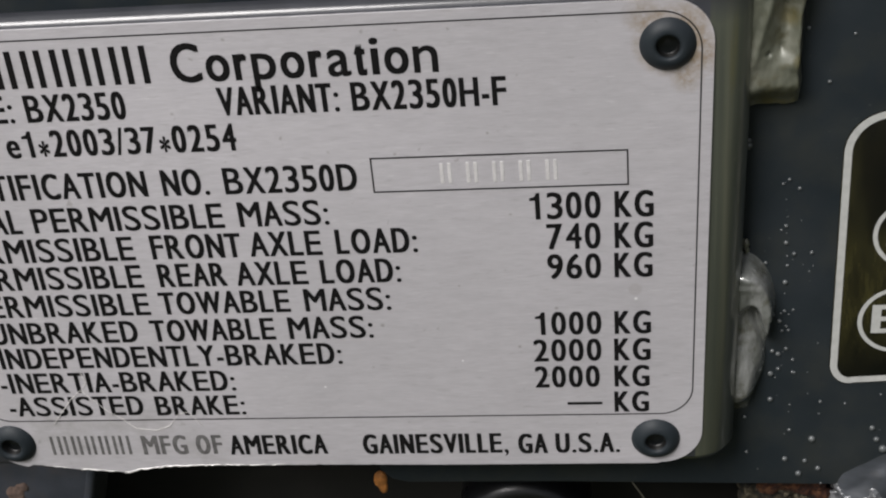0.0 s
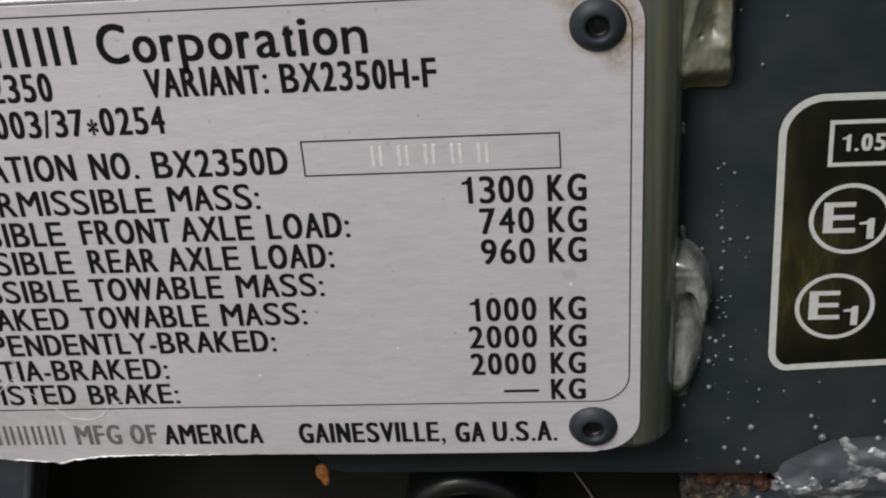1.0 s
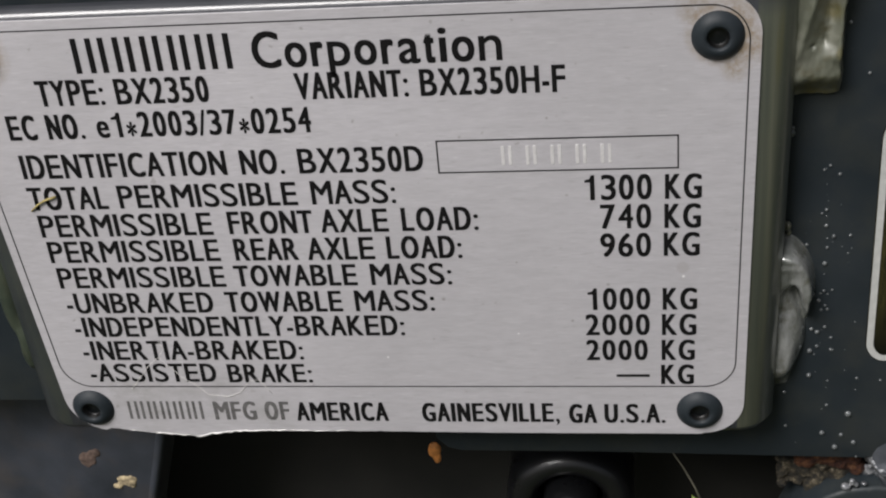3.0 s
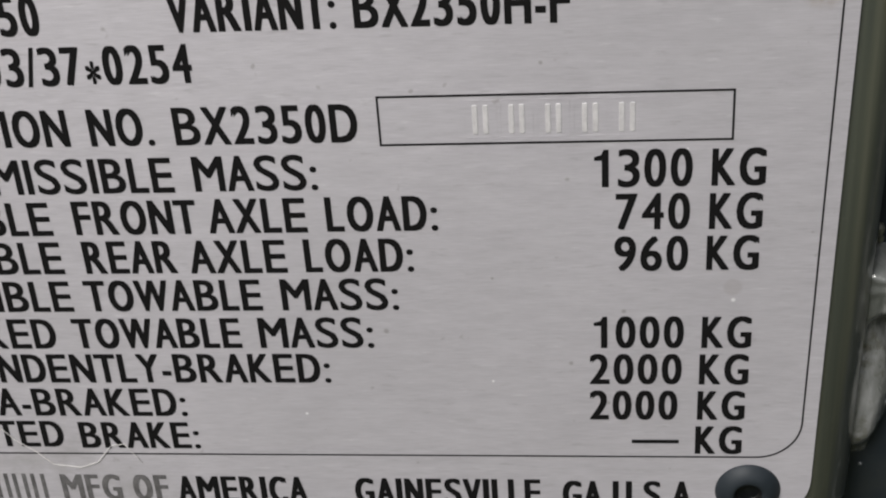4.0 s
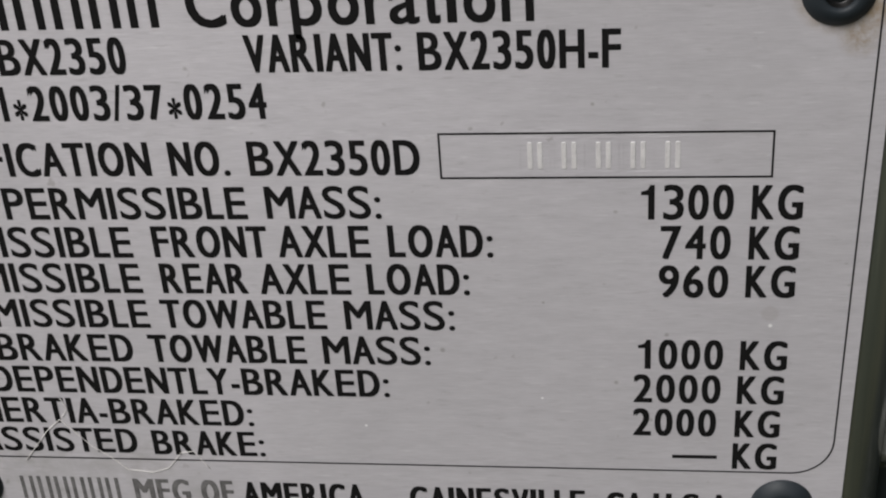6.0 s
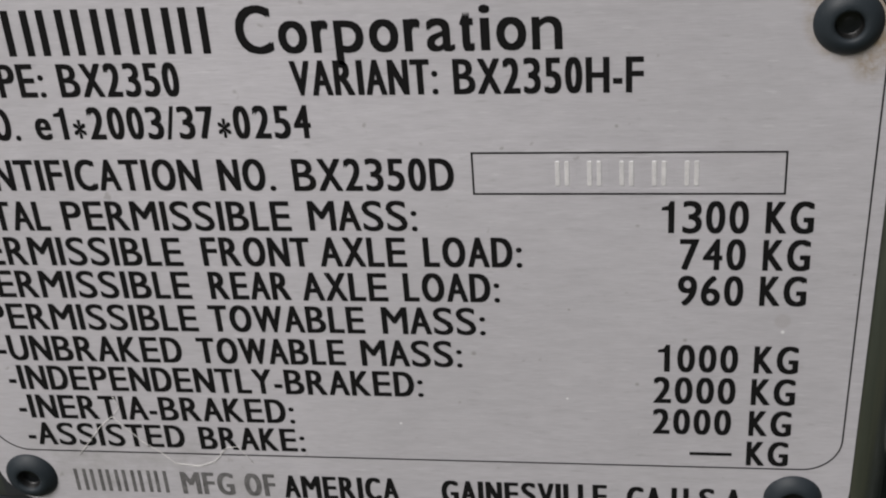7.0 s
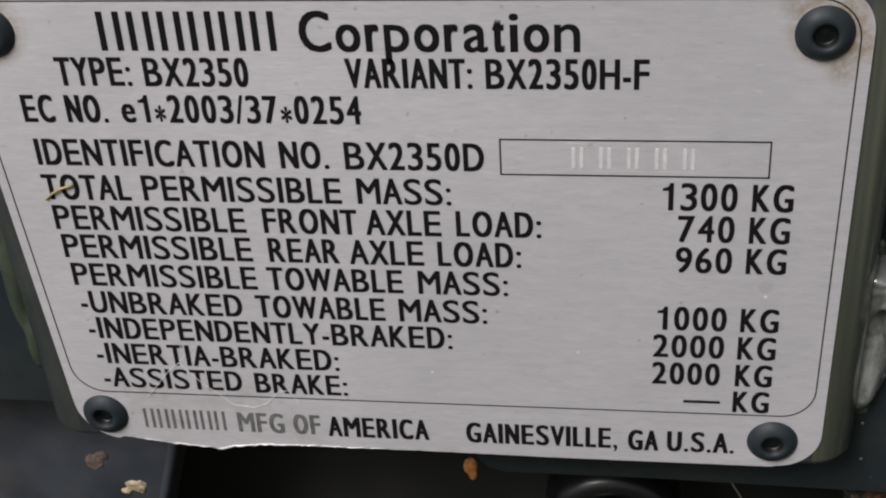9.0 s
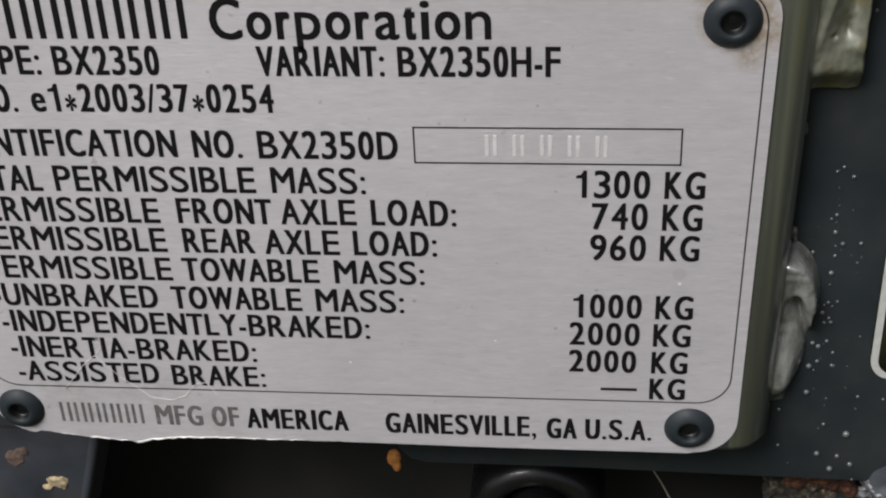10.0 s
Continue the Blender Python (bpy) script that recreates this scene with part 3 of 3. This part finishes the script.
def droop(x):
    """How far the bent lower edge hangs."""
    return 1.0 * math.exp(-((x + 43) / 6.5) ** 2) + 0.5 * math.exp(-((x + 41) / 1.0) ** 2) - 0.9 * step_up(-x, 49, 60)


edge = leaning(rounded(-66.01, -48.37, 41.6, 19.01, (6.0, 5.4, 5.4, 5.4), 10))
lower = []
for k in range(141):
    x = -55 + (34.6 + 55) * k / 140
    tooth = 0.22 * noise.noise(Vector((x * 0.9, 3, 0))) * (1 if -54 < x < -12 else 0.2)
    lower.append((x, -48.37 - 0.9 * droop(x) - tooth - 0.2 * step_up(x, -15, 10)))
edge = [p for p in edge[:11] if p[0] < -55.5] + lower + edge[11:]
sharp(part("sheet", prism(edge, 0.0, 0.25, 0.02, 1), ALU, plate))

# Burrs where the lower edge is bent and torn.
random.seed(11)


for x0, x1, thick in ((-53, -47.5, 0.06), (-48, -41.4, 0.16), (-41.6, -36, 0.22), (-36.4, -26, 0.17), (-26.5, -17, 0.10), (-16, -9, 0.05)):
    pts = []
    many = int((x1 - x0) / 0.45)
    for k in range(many):
        x = x0 + (x1 - x0) * k / (many - 1)
        pts.append((x, -0.04 + 0.12 * random.random(), -48.27 - 0.9 * droop(x) + 0.2 * (random.random() - 0.5)))
    part("torn_edge", tube(pts, thick, thick * 0.5, 6), TORN, plate, "bright torn lower edge")
part("border_line", ring(leaning(rounded(-64.77, -39.99, 40.15, 17.57, (4.2, 4.2, 4.8, 4.8), 10)), 0.17, -0.03, -0.005), INK, plate, smooth=False)
part("number_box", ring([(0, -4.69), (31.4, -4.69), (31.4, 0.02), (0, 0.02)], 0.2, -0.03, -0.005), INK, plate, smooth=False)

WORDS = (
    ("Corporation", -22.81, 9.53, 11.22, 5.04), ("TYPE:", -53.29, -43.9, 6.71, 3.75), ("BX2350", -42.32, -29.49, 6.68, 3.73),
    ("VARIANT:", -17.82, -2.89, 6.6, 3.79), ("BX2350H-F", -1.36, 17.32, 6.58, 3.79), ("EC", -58.66, -54.58, 1.74, 3.72),
    ("NO.", -53.06, -47.81, 1.76, 3.72), ("e1*2003/37*0254", -46.03, -16.36, 1.82, 3.71), ("IDENTIFICATION", -58.29, -28.97, -4.26, 3.72),
    ("NO.", -27, -20.89, -4.28, 3.73), ("BX2350D", -18.97, -1.96, -4.33, 3.78), ("TOTAL", -58.4, -46.89, -9.24, 3.65),
    ("PERMISSIBLE", -45.27, -19.83, -9.19, 3.64), ("MASS:", -17.87, -6.16, -9.14, 3.64), ("PERMISSIBLE", -57.86, -32.56, -13.68, 3.62),
    ("FRONT", -30.29, -18.22, -13.64, 3.65), ("AXLE", -17.17, -7.69, -13.62, 3.68), ("LOAD:", -5.84, 4.72, -13.57, 3.67),
    ("PERMISSIBLE", -57.54, -32.28, -17.97, 3.58), ("REAR", -30.12, -20.94, -17.97, 3.61), ("AXLE", -19.66, -10.12, -18.03, 3.64),
    ("LOAD:", -8.37, 2.14, -18, 3.63), ("PERMISSIBLE", -57.16, -32.21, -22.31, 3.51), ("TOWABLE", -30.81, -13.09, -22.29, 3.53),
    ("MASS:", -11.14, 0.38, -22.3, 3.55), ("-UNBRAKED", -56.94, -34.74, -26.69, 3.52), ("TOWABLE", -32.89, -15.74, -26.68, 3.52),
    ("MASS:", -13.9, -2.44, -26.68, 3.54), ("-INDEPENDENTLY-BRAKED:", -56.67, -7.15, -30.87, 3.48), ("-INERTIA-BRAKED:", -56.35, -22.58, -35.07, 3.45),
    ("-ASSISTED", -56.08, -36.46, -39.1, 3.36), ("BRAKE:", -34.66, -21.83, -39.23, 3.36), ("1300", 18.97, 27.99, -9.3, 3.77),
    ("KG", 29.68, 34.46, -9.3, 3.71), ("740", 21.12, 27.86, -13.72, 3.73), ("KG", 29.58, 34.37, -13.76, 3.71),
    ("960", 20.99, 27.79, -18.14, 3.69), ("KG", 29.46, 34.25, -18.11, 3.66), ("1000", 18.79, 27.59, -26.8, 3.59),
    ("KG", 29.27, 33.96, -26.82, 3.56), ("2000", 18.56, 27.48, -31.05, 3.53), ("KG", 29.14, 33.87, -31.09, 3.53),
    ("2000", 18.53, 27.15, -35.35, 3.5), ("KG", 29.07, 33.69, -35.36, 3.47), ("KG", 28.97, 33.58, -39.58, 3.42),
    ("AMERICA", -25.26, -11.22, -46.37, 3.45), ("GAINESVILLE,", -6.13, 14.24, -46.46, 3.44), ("GA", 15.61, 19.68, -46.62, 3.43),
    ("U.S.A.", 20.76, 29.57, -46.56, 3.4),
)
for text, x0, x1, z, cap in WORDS:
    word(text, x0, x1, z, cap, INK, plate, stem=0.84 if text == "Corporation" else 0.62)
for text, x0, x1 in (("MFG", -38.01, -31.41), ("OF", -30.12, -26.3)):
    word(text, x0, x1, -46.21, 3.41, FADED, plate, stem=0.6)
bars(-47.23, -24.99, 11.3, 4.96, 6, INK, plate, 0.8)
bars(-51.66, -39.41, -46.14, 3.37, 6, FADED, plate, 0.45)
part("dash", prism([(22.68, -38.3), (27.37, -38.3), (27.37, -37.86), (22.68, -37.86)], -0.03, -0.01), INK, plate, smooth=False)

# Stamped number: plain raised bars, each in its own pressed field.
for k in range(5):
    x = 7.7 + 3.25 * k
    part("stamped_field", ring(rounded(x, -4.15, x + 2.85, -0.5, 0.25, 3), 0.12, -0.02, 0.0), ALU, plate, smooth=False)
    for a in (0.75, 1.7):
        part("stamped_bar", prism(rounded(x + a, -3.75, x + a + 0.46, -0.95, 0.12, 3), -0.05, 0.0, 0.04, 2), STAMPED, plate, smooth=False)

# Rivets: blind rivets with a hollow middle.
HEAD = [(0.93 * r, y) for r, y in [(1.46, -0.78), (1.54, -0.98), (1.72, -1.1), (1.95, -1.14), (2.35, -1.04), (2.8, -0.8), (3.2, -0.46), (3.46, -0.12), (3.54, 0.0), (3.2, 0.02)]]
first = empty("rivet", "dark slate painted blind rivet with a hollow centre", "rivet", group="rivets of the plate")
part("head", lathe(HEAD, 48), RIVET, first)
part("bore", lathe([(1.48, -0.8), (1.36, -0.6), (1.22, -0.25), (1.12, 0.0), (0.9, 0.03)], 32), HOLE, first, "hollow with its shade painted black")
part("mandrel", lathe([(0, -0.02), (0.25, -0.1), (0.42, -0.04), (0.6, 0.0), (1.2, -0.02)], 24), STEEL, first, "broken steel mandrel end, painted black as shade")
first.matrix_basis = pose(36.26 * MM, 0, 13.49 * MM, 0, 20, 0)
for x, z, turn in ((-60.64, 13.61, 75), (-57.04, -44.04, 140), (34.42, -44.25, 250)):
    copy_thing(first, pose(x * MM, 0, z * MM, 0, turn, 0))

# Things lying on the plate: a straw chip and pale fibres.
tagged(part("straw_chip", tube([(-58.34, -0.15, -9.27), (-57.16, -0.3, -8.23), (-56.06, -0.35, -7.56), (-54.25, -0.25, -6.99)], 0.13, 0.2, 6), STRAWY),
       "short yellow straw chip stuck to the plate", "straw")
for pts in ([(-50.06, -40.42), (-46.66, -36.14), (-44.9, -34.56), (-43.06, -36.7), (-41.83, -38.18), (-39.8, -39.76), (-38.17, -41.42), (-35.28, -41.79), (-33.31, -41.05), (-31.55, -38.91), (-30.07, -38.64), (-28.54, -41.04)],
            [(-44.27, -31.67), (-43.74, -33.07), (-44.32, -33.91), (-44.71, -34.28)]):
    fine = []
    for a, b in zip(pts, pts[1:]):
        fine += [(a[0] + (b[0] - a[0]) * s / 4, -0.12, a[1] + (b[1] - a[1]) * s / 4) for s in range(4)]
    tagged(part("fibre", tube(fine + [(pts[-1][0], -0.1, pts[-1][1])], 0.042, 0.03, 5), HAIR), "pale curved fibre lying on the plate", "fibre")

tagged(part("grit_crumb", lump([(29.6, 1.4, 20.0, 0.55, 0.5, 0.4, 10), (30.3, 1.3, 19.8, 0.4, 0.4, 0.3, 0)], 0.1, 0.2, 81), RUST), "dark crumb of grit on the bracket's upper edge", "grit")

random.seed(61)
bits = [(8 + 1.4 * k + random.uniform(-0.5, 0.5), 4.6 + random.uniform(-0.8, 1.2), 16.0 + random.uniform(-0.8, 0.8), random.uniform(0.7, 1.6), 1.2, random.uniform(0.6, 1.2), random.uniform(-40, 40)) for k in range(20)]
tagged(part("rust_debris", lump(bits, 0.3, 0.7, 90, 5), DARK_RUST), "dark red rusty debris lying in the gap behind the bracket", "debris")

# ---- round-cornered black approval sticker on the frame plate ----
FACE = WALL - 0.12
sticker = empty("approval_sticker", "glossy black approval sticker with a white rim on the frame plate", "sticker")


def sagged(points):
    """The lower edge droops near its corner."""
    return [(x, z - (2.5 * math.exp(-(((x - 60.0) / 4.8) ** 2)) if z < -34 else 0.0)) for x, z in points]


sharp(part("film", prism(sagged(rounded(58.18, -38.93, 114.0, 0.28, (3.2, 3.2, 5.8, 5.8), 14)), FACE, WALL + 0.05, 0.04), FILM, sticker))
part("rim", ring(sagged(rounded(58.8, -38.34, 113.4, -0.34, (2.7, 2.7, 5.2, 5.2), 14)), 0.95, FACE - 0.03, FACE - 0.005), WHITE, sticker, "off-white printed rim", smooth=False)
part("square_outline", ring([(64.76, -9.64), (72.33, -9.64), (72.33, -3.76), (64.76, -3.76)], 0.55, FACE - 0.03, FACE - 0.005), WHITE, sticker, smooth=False)
word("1.05", 65.99, 71.39, -7.78, 2.3, WHITE, sticker, FACE - 0.03, 0.5)
for cx, cz in ((67.79, -17.54), (66.68, -30.88)):
    circle = [(cx + 4.88 * math.cos(a * math.tau / 48), cz + 4.88 * math.sin(a * math.tau / 48)) for a in range(48)]
    part("circle_outline", ring(circle, 0.58, FACE - 0.03, FACE - 0.005), WHITE, sticker, smooth=False)
    word("E", cx - 3.35, cx + 0.7, cz - 2.0, 4.5, WHITE, sticker, FACE - 0.03, 1.2)
    word("1", cx + 1.2, cx + 3.1, cz - 3.0, 3.05, WHITE, sticker, FACE - 0.03, 0.9)
for x0, x1, z0, z1 in ((74.65, 75.42, -19.39, -16.62), (76.1, 81.76, -19.4, -16.63), (73.6, 74.36, -32.42, -29.68), (75.13, 81.24, -32.42, -29.68)):
    part("plain_bar", prism([(x0, z0), (x1, z0), (x1, z1), (x0, z1)], FACE - 0.03, FACE - 0.01), WHITE, sticker, smooth=False)

# ---- below the frame plate: seam weld, rust, lower plate, pin, casting ----
seam = empty("weld_seam", "glossy slate painted weld with highlights painted as pale ripples under the frame plate", "weld seam")


def seam_skin(x, z):
    """A broad fillet from the frame plate down to the lower plate, closed by a round end."""
    brow = -54.4 - 5.6 * (1 - step_up(x, 57.0, 70.5)) + 0.7 * noise.noise(Vector((x * 0.22, 1, 0)))
    end = 59.0 + 0.9 * max(-60.0 - z, 0.0) - 0.85 * max(-63.6 - z, 0.0)
    h = 1.7 * step_up(brow - z, -2.2, 5.4) - 1.1 * step_up(-z, 60.8, 63.6)
    h += 0.5 * noise.noise(Vector((x * 0.28, 4, z * 0.35))) * step_up(brow - z, 0.0, 2.0)
    h -= 0.1 * step_up(z - brow, 0.8, 2.2)
    h -= 1.0 * (1 - step_up(x, 58.8, 61.4))
    return h - 4.0 * (1 - step_up(x - end, -0.6, 1.6)) * step_up(-z, 58.6, 59.6)


def glint_run(stations, width, proud, seed):
    """An uneven ridge along stations (x, z) on the fillet, for a highlight painted pale."""
    def height(x, z):
        near = 99.0
        for (ax, az), (bx, bz) in zip(stations, stations[1:]):
            t = min(max(((x - ax) * (bx - ax) + (z - az) * (bz - az)) / ((bx - ax) ** 2 + (bz - az) ** 2), 0.0), 1.0)
            near = min(near, math.hypot(x - ax - t * (bx - ax), z - az - t * (bz - az)))
        if near > 2.6 * width:
            return -9.0
        ragged = 0.8 * noise.noise(Vector((x * 0.6, seed, z * 0.9))) + 0.4 * noise.noise(Vector((x * 1.7, seed, z * 2.2))) + 0.4 * noise.noise(Vector((x * 3.6, seed, z * 4.8)))
        return seam_skin(x, z) + proud * (1.6 * math.exp(-(near / width) ** 2) - 0.75 + ragged)
    xs, zs = [p[0] for p in stations], [p[1] for p in stations]
    return relief(min(xs) - 2, max(xs) + 2, min(zs) - 2, max(zs) + 2, height, 0.16, -4.0)


part("bead", relief(57.0, 112.0, -67.6, -51.5, seam_skin, 0.3, -3.0), DOME, seam)
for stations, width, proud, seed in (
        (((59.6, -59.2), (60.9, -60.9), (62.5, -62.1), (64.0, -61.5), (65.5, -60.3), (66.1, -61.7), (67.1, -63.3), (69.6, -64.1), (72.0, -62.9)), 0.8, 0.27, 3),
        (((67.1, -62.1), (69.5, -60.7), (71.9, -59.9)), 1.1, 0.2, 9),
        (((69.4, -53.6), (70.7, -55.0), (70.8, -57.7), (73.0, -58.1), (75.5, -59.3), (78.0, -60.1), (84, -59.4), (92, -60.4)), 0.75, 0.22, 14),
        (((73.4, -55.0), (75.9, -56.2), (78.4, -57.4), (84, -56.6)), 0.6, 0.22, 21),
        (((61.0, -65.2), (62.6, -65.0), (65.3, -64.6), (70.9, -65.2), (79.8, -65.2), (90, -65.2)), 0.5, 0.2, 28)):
    part("ripple", glint_run(stations, width, proud, seed), SEAM, seam, "weld ridge with its highlight painted pale")
lower_plate = [(46, -130), (47.5, -100), (50.5, -88), (52.5, -83), (54.6, -79.7), (57.2, -77.1), (60.6, -75.5), (65, -74.9), (70, -75.3), (78, -76.4), (96, -77), (150, -77.5), (150, -170), (46, -170)]
tagged(sharp(part("lower_plate", prism([(x - 3.2, z + 9.2) for x, z in lower_plate[::-1]], 8.4, 18.4, 0.8, 3), SLATE), 40), "dark slate steel plate with a curved upper edge", "frame plate")

joint = empty("rusty_joint", "muddy joint with orange rust under the steel frame plate", "rust")
joint.matrix_basis = pose(-1.97 * MM, -3.6 * MM, 9.95 * MM)
random.seed(23)


def crust(places, low, high, deep):
    return [(x + random.uniform(-0.7, 0.7), y, z + random.uniform(-0.6, 0.6), random.uniform(low, high), deep, random.uniform(low, high), random.uniform(-40, 40)) for x, y, z in places]


part("mud_crust", lump(crust([(50.5 + 1.9 * k, 18.5 - 0.35 * k, -76.0 - 1.6 * m + 0.25 * k) for k in range(6) for m in range(3)], 1.0, 1.7, 1.6), 0.3, 1.0, 41, 5), MUDDY, joint, "brown mud crust with pale grains")
part("rust_flake", lump(crust([(53 + 1.5 * k, 17.4 - 0.3 * k, -72.6 - 1.4 * m) for k in range(6) for m in range(2)], 0.9, 1.5, 1.3), 0.3, 0.7, 47, 6), RUST, joint, "orange-brown rust")
part("pale_grain", lump(crust([(58.6 + 0.8 * k, 12.2, -75.7 + 0.3 * k) for k in range(5)], 0.3, 0.75, 0.5), 0.16, 0.3, 52, 3), SEAM, joint, "specks in the pale highlight colour")
# Backing added where only darkness shows; its black stands in for shade.
crossmember = empty("crossmember", "added black sheets behind the gap, in place of its shade", "crossmember")
sharp(part("web", prism([(-200, -200), (190, -200), (190, -40), (-200, -40)], 52, 60, 0.8), BLACKISH, crossmember))
sharp(part("upper_sheet", prism([(-200, -40), (190, -40), (190, -34), (-200, -34)], 22, 60, 0.8), BLACKISH, crossmember))
# Unseen sheets added behind, above and beside the frame to keep light out.
box = empty("light_blocking_box", "added unseen dark sheets that keep light out of the frame", "panel")
sharp(part("back_sheet", prism([(-300, -545), (300, -545), (300, 190), (-300, 190)], 95, 100, 0.8), BLACKISH, box))
sharp(part("top_sheet", prism([(-300, 190), (300, 190), (300, 196), (-300, 196)], 5, 100, 0.8), BLACKISH, box))
for x in (-306, 300):
    sharp(part("side_sheet", prism([(x, -545), (x + 6, -545), (x + 6, 190), (x, 190)], 19, 100, 0.8), BLACKISH, box))
casting = [(-150, -180), (-80, -180), (-78, -150), (-75, -120), (-68.6, -98), (-64.6, -85), (-62.6, -78), (-61, -60), (-62, -57.5), (-64, -56.6), (-150, -56)]
side = empty("side_casting", "scuffed dark blue-grey casting with muddy patches", "casting")
sharp(part("body", prism(casting, 26, 36, 1.4, 5), SCUFF, side))
side.matrix_basis = pose(5.94 * MM, -3.4 * MM, 12.09 * MM)
# Strip added along the edge to stand for its light line.
part("edge_highlight_strip", tube([(-80.5, 26.6, -150), (-75.6, 26.6, -120), (-69.3, 26.6, -98), (-65.4, 26.6, -85), (-63.4, 26.6, -78), (-61.8, 26.6, -60)], 0.9, 0.9, 10), SCUFF, side)

pin = empty("pivot_pin", "black pivot pin in a round collar", "pin")
part("collar", lathe([(6.0, 52), (10.6, 51.5), (11.4, 50), (11.4, 33), (10.6, 31), (9.0, 30), (7.4, 30.4), (6.3, 31.8), (5.9, 36)], 48), GLOSSY, pin)
part("shank", lathe([(0, 27.0), (3.6, 27.0), (4.4, 27.5), (4.8, 28.6), (4.8, 52)], 40), GLOSSY, pin)
pin.matrix_basis = pose(13.02 * MM, -3.6 * MM, -86.65 * MM)

leaf = [(34.2, -79.6), (36.4, -81.2), (40.0, -82.1), (43.3, -84.6), (44.6, -89.0), (42.1, -94.2), (37.4, -95.1), (35.1, -89.9), (34.1, -83.7)]
bm = prism(leaf[::-1], 22.5, 22.8)
for v in bm.verts:
    v.co.y += 2.0 * noise.noise(v.co * 0.09)
tagged(part("fallen_leaf", bm, LEAFY), "yellow-green leaf caught below the frame", "leaf")
tagged(part("orange_scrap", lump([(-9.3, 21.8, -69.6, 1.2, 0.6, 1.8, 10), (-8.9, 21.8, -71.4, 0.9, 0.6, 1.2, -12)], 0.25, 0.3, 50), AMBER), "small orange scrap hanging in the gap", "scrap")
tagged(part("grass_blade", tube([(30.9, 21.3, -69.4), (32.9, 21.6, -73.3), (34.6, 21.8, -77.2), (36.4, 22.2, -82.5)], 0.12, 0.2, 6), DULL), "thin dry grass blade below the frame", "grass blade")
CLOD = plain("dry_mud", (0.34, 0.275, 0.17), 0.9, 0.0, 0.6, 1200.0)
SMEAR = plain("brown_mud", (0.11, 0.075, 0.06), 0.9, 0.0, 0.5, 700.0)
tagged(part("mud_clod", lump([(-66.1, 22.6, -78.0, 2, 0.35, 1.2, 14), (-64.8, 22.6, -77.4, 1.2, 0.3, 0.8, 0), (-68.1, 22.6, -79.0, 1.2, 0.3, 0.7, 0), (-65.3, 22.6, -79.1, 0.8, 0.3, 0.8, 0)], 0.25, 0.6, 60), CLOD), "dry tan mud clod on the casting", "mud")
tagged(part("mud_clod", lump([(-72.2, 22.7, -72.8, 1.6, 0.5, 2.4, 20), (-70.8, 22.7, -71.5, 1.2, 0.4, 1, 0)], 0.25, 0.5, 70), SMEAR), "thin brown mud smear on the casting", "mud")
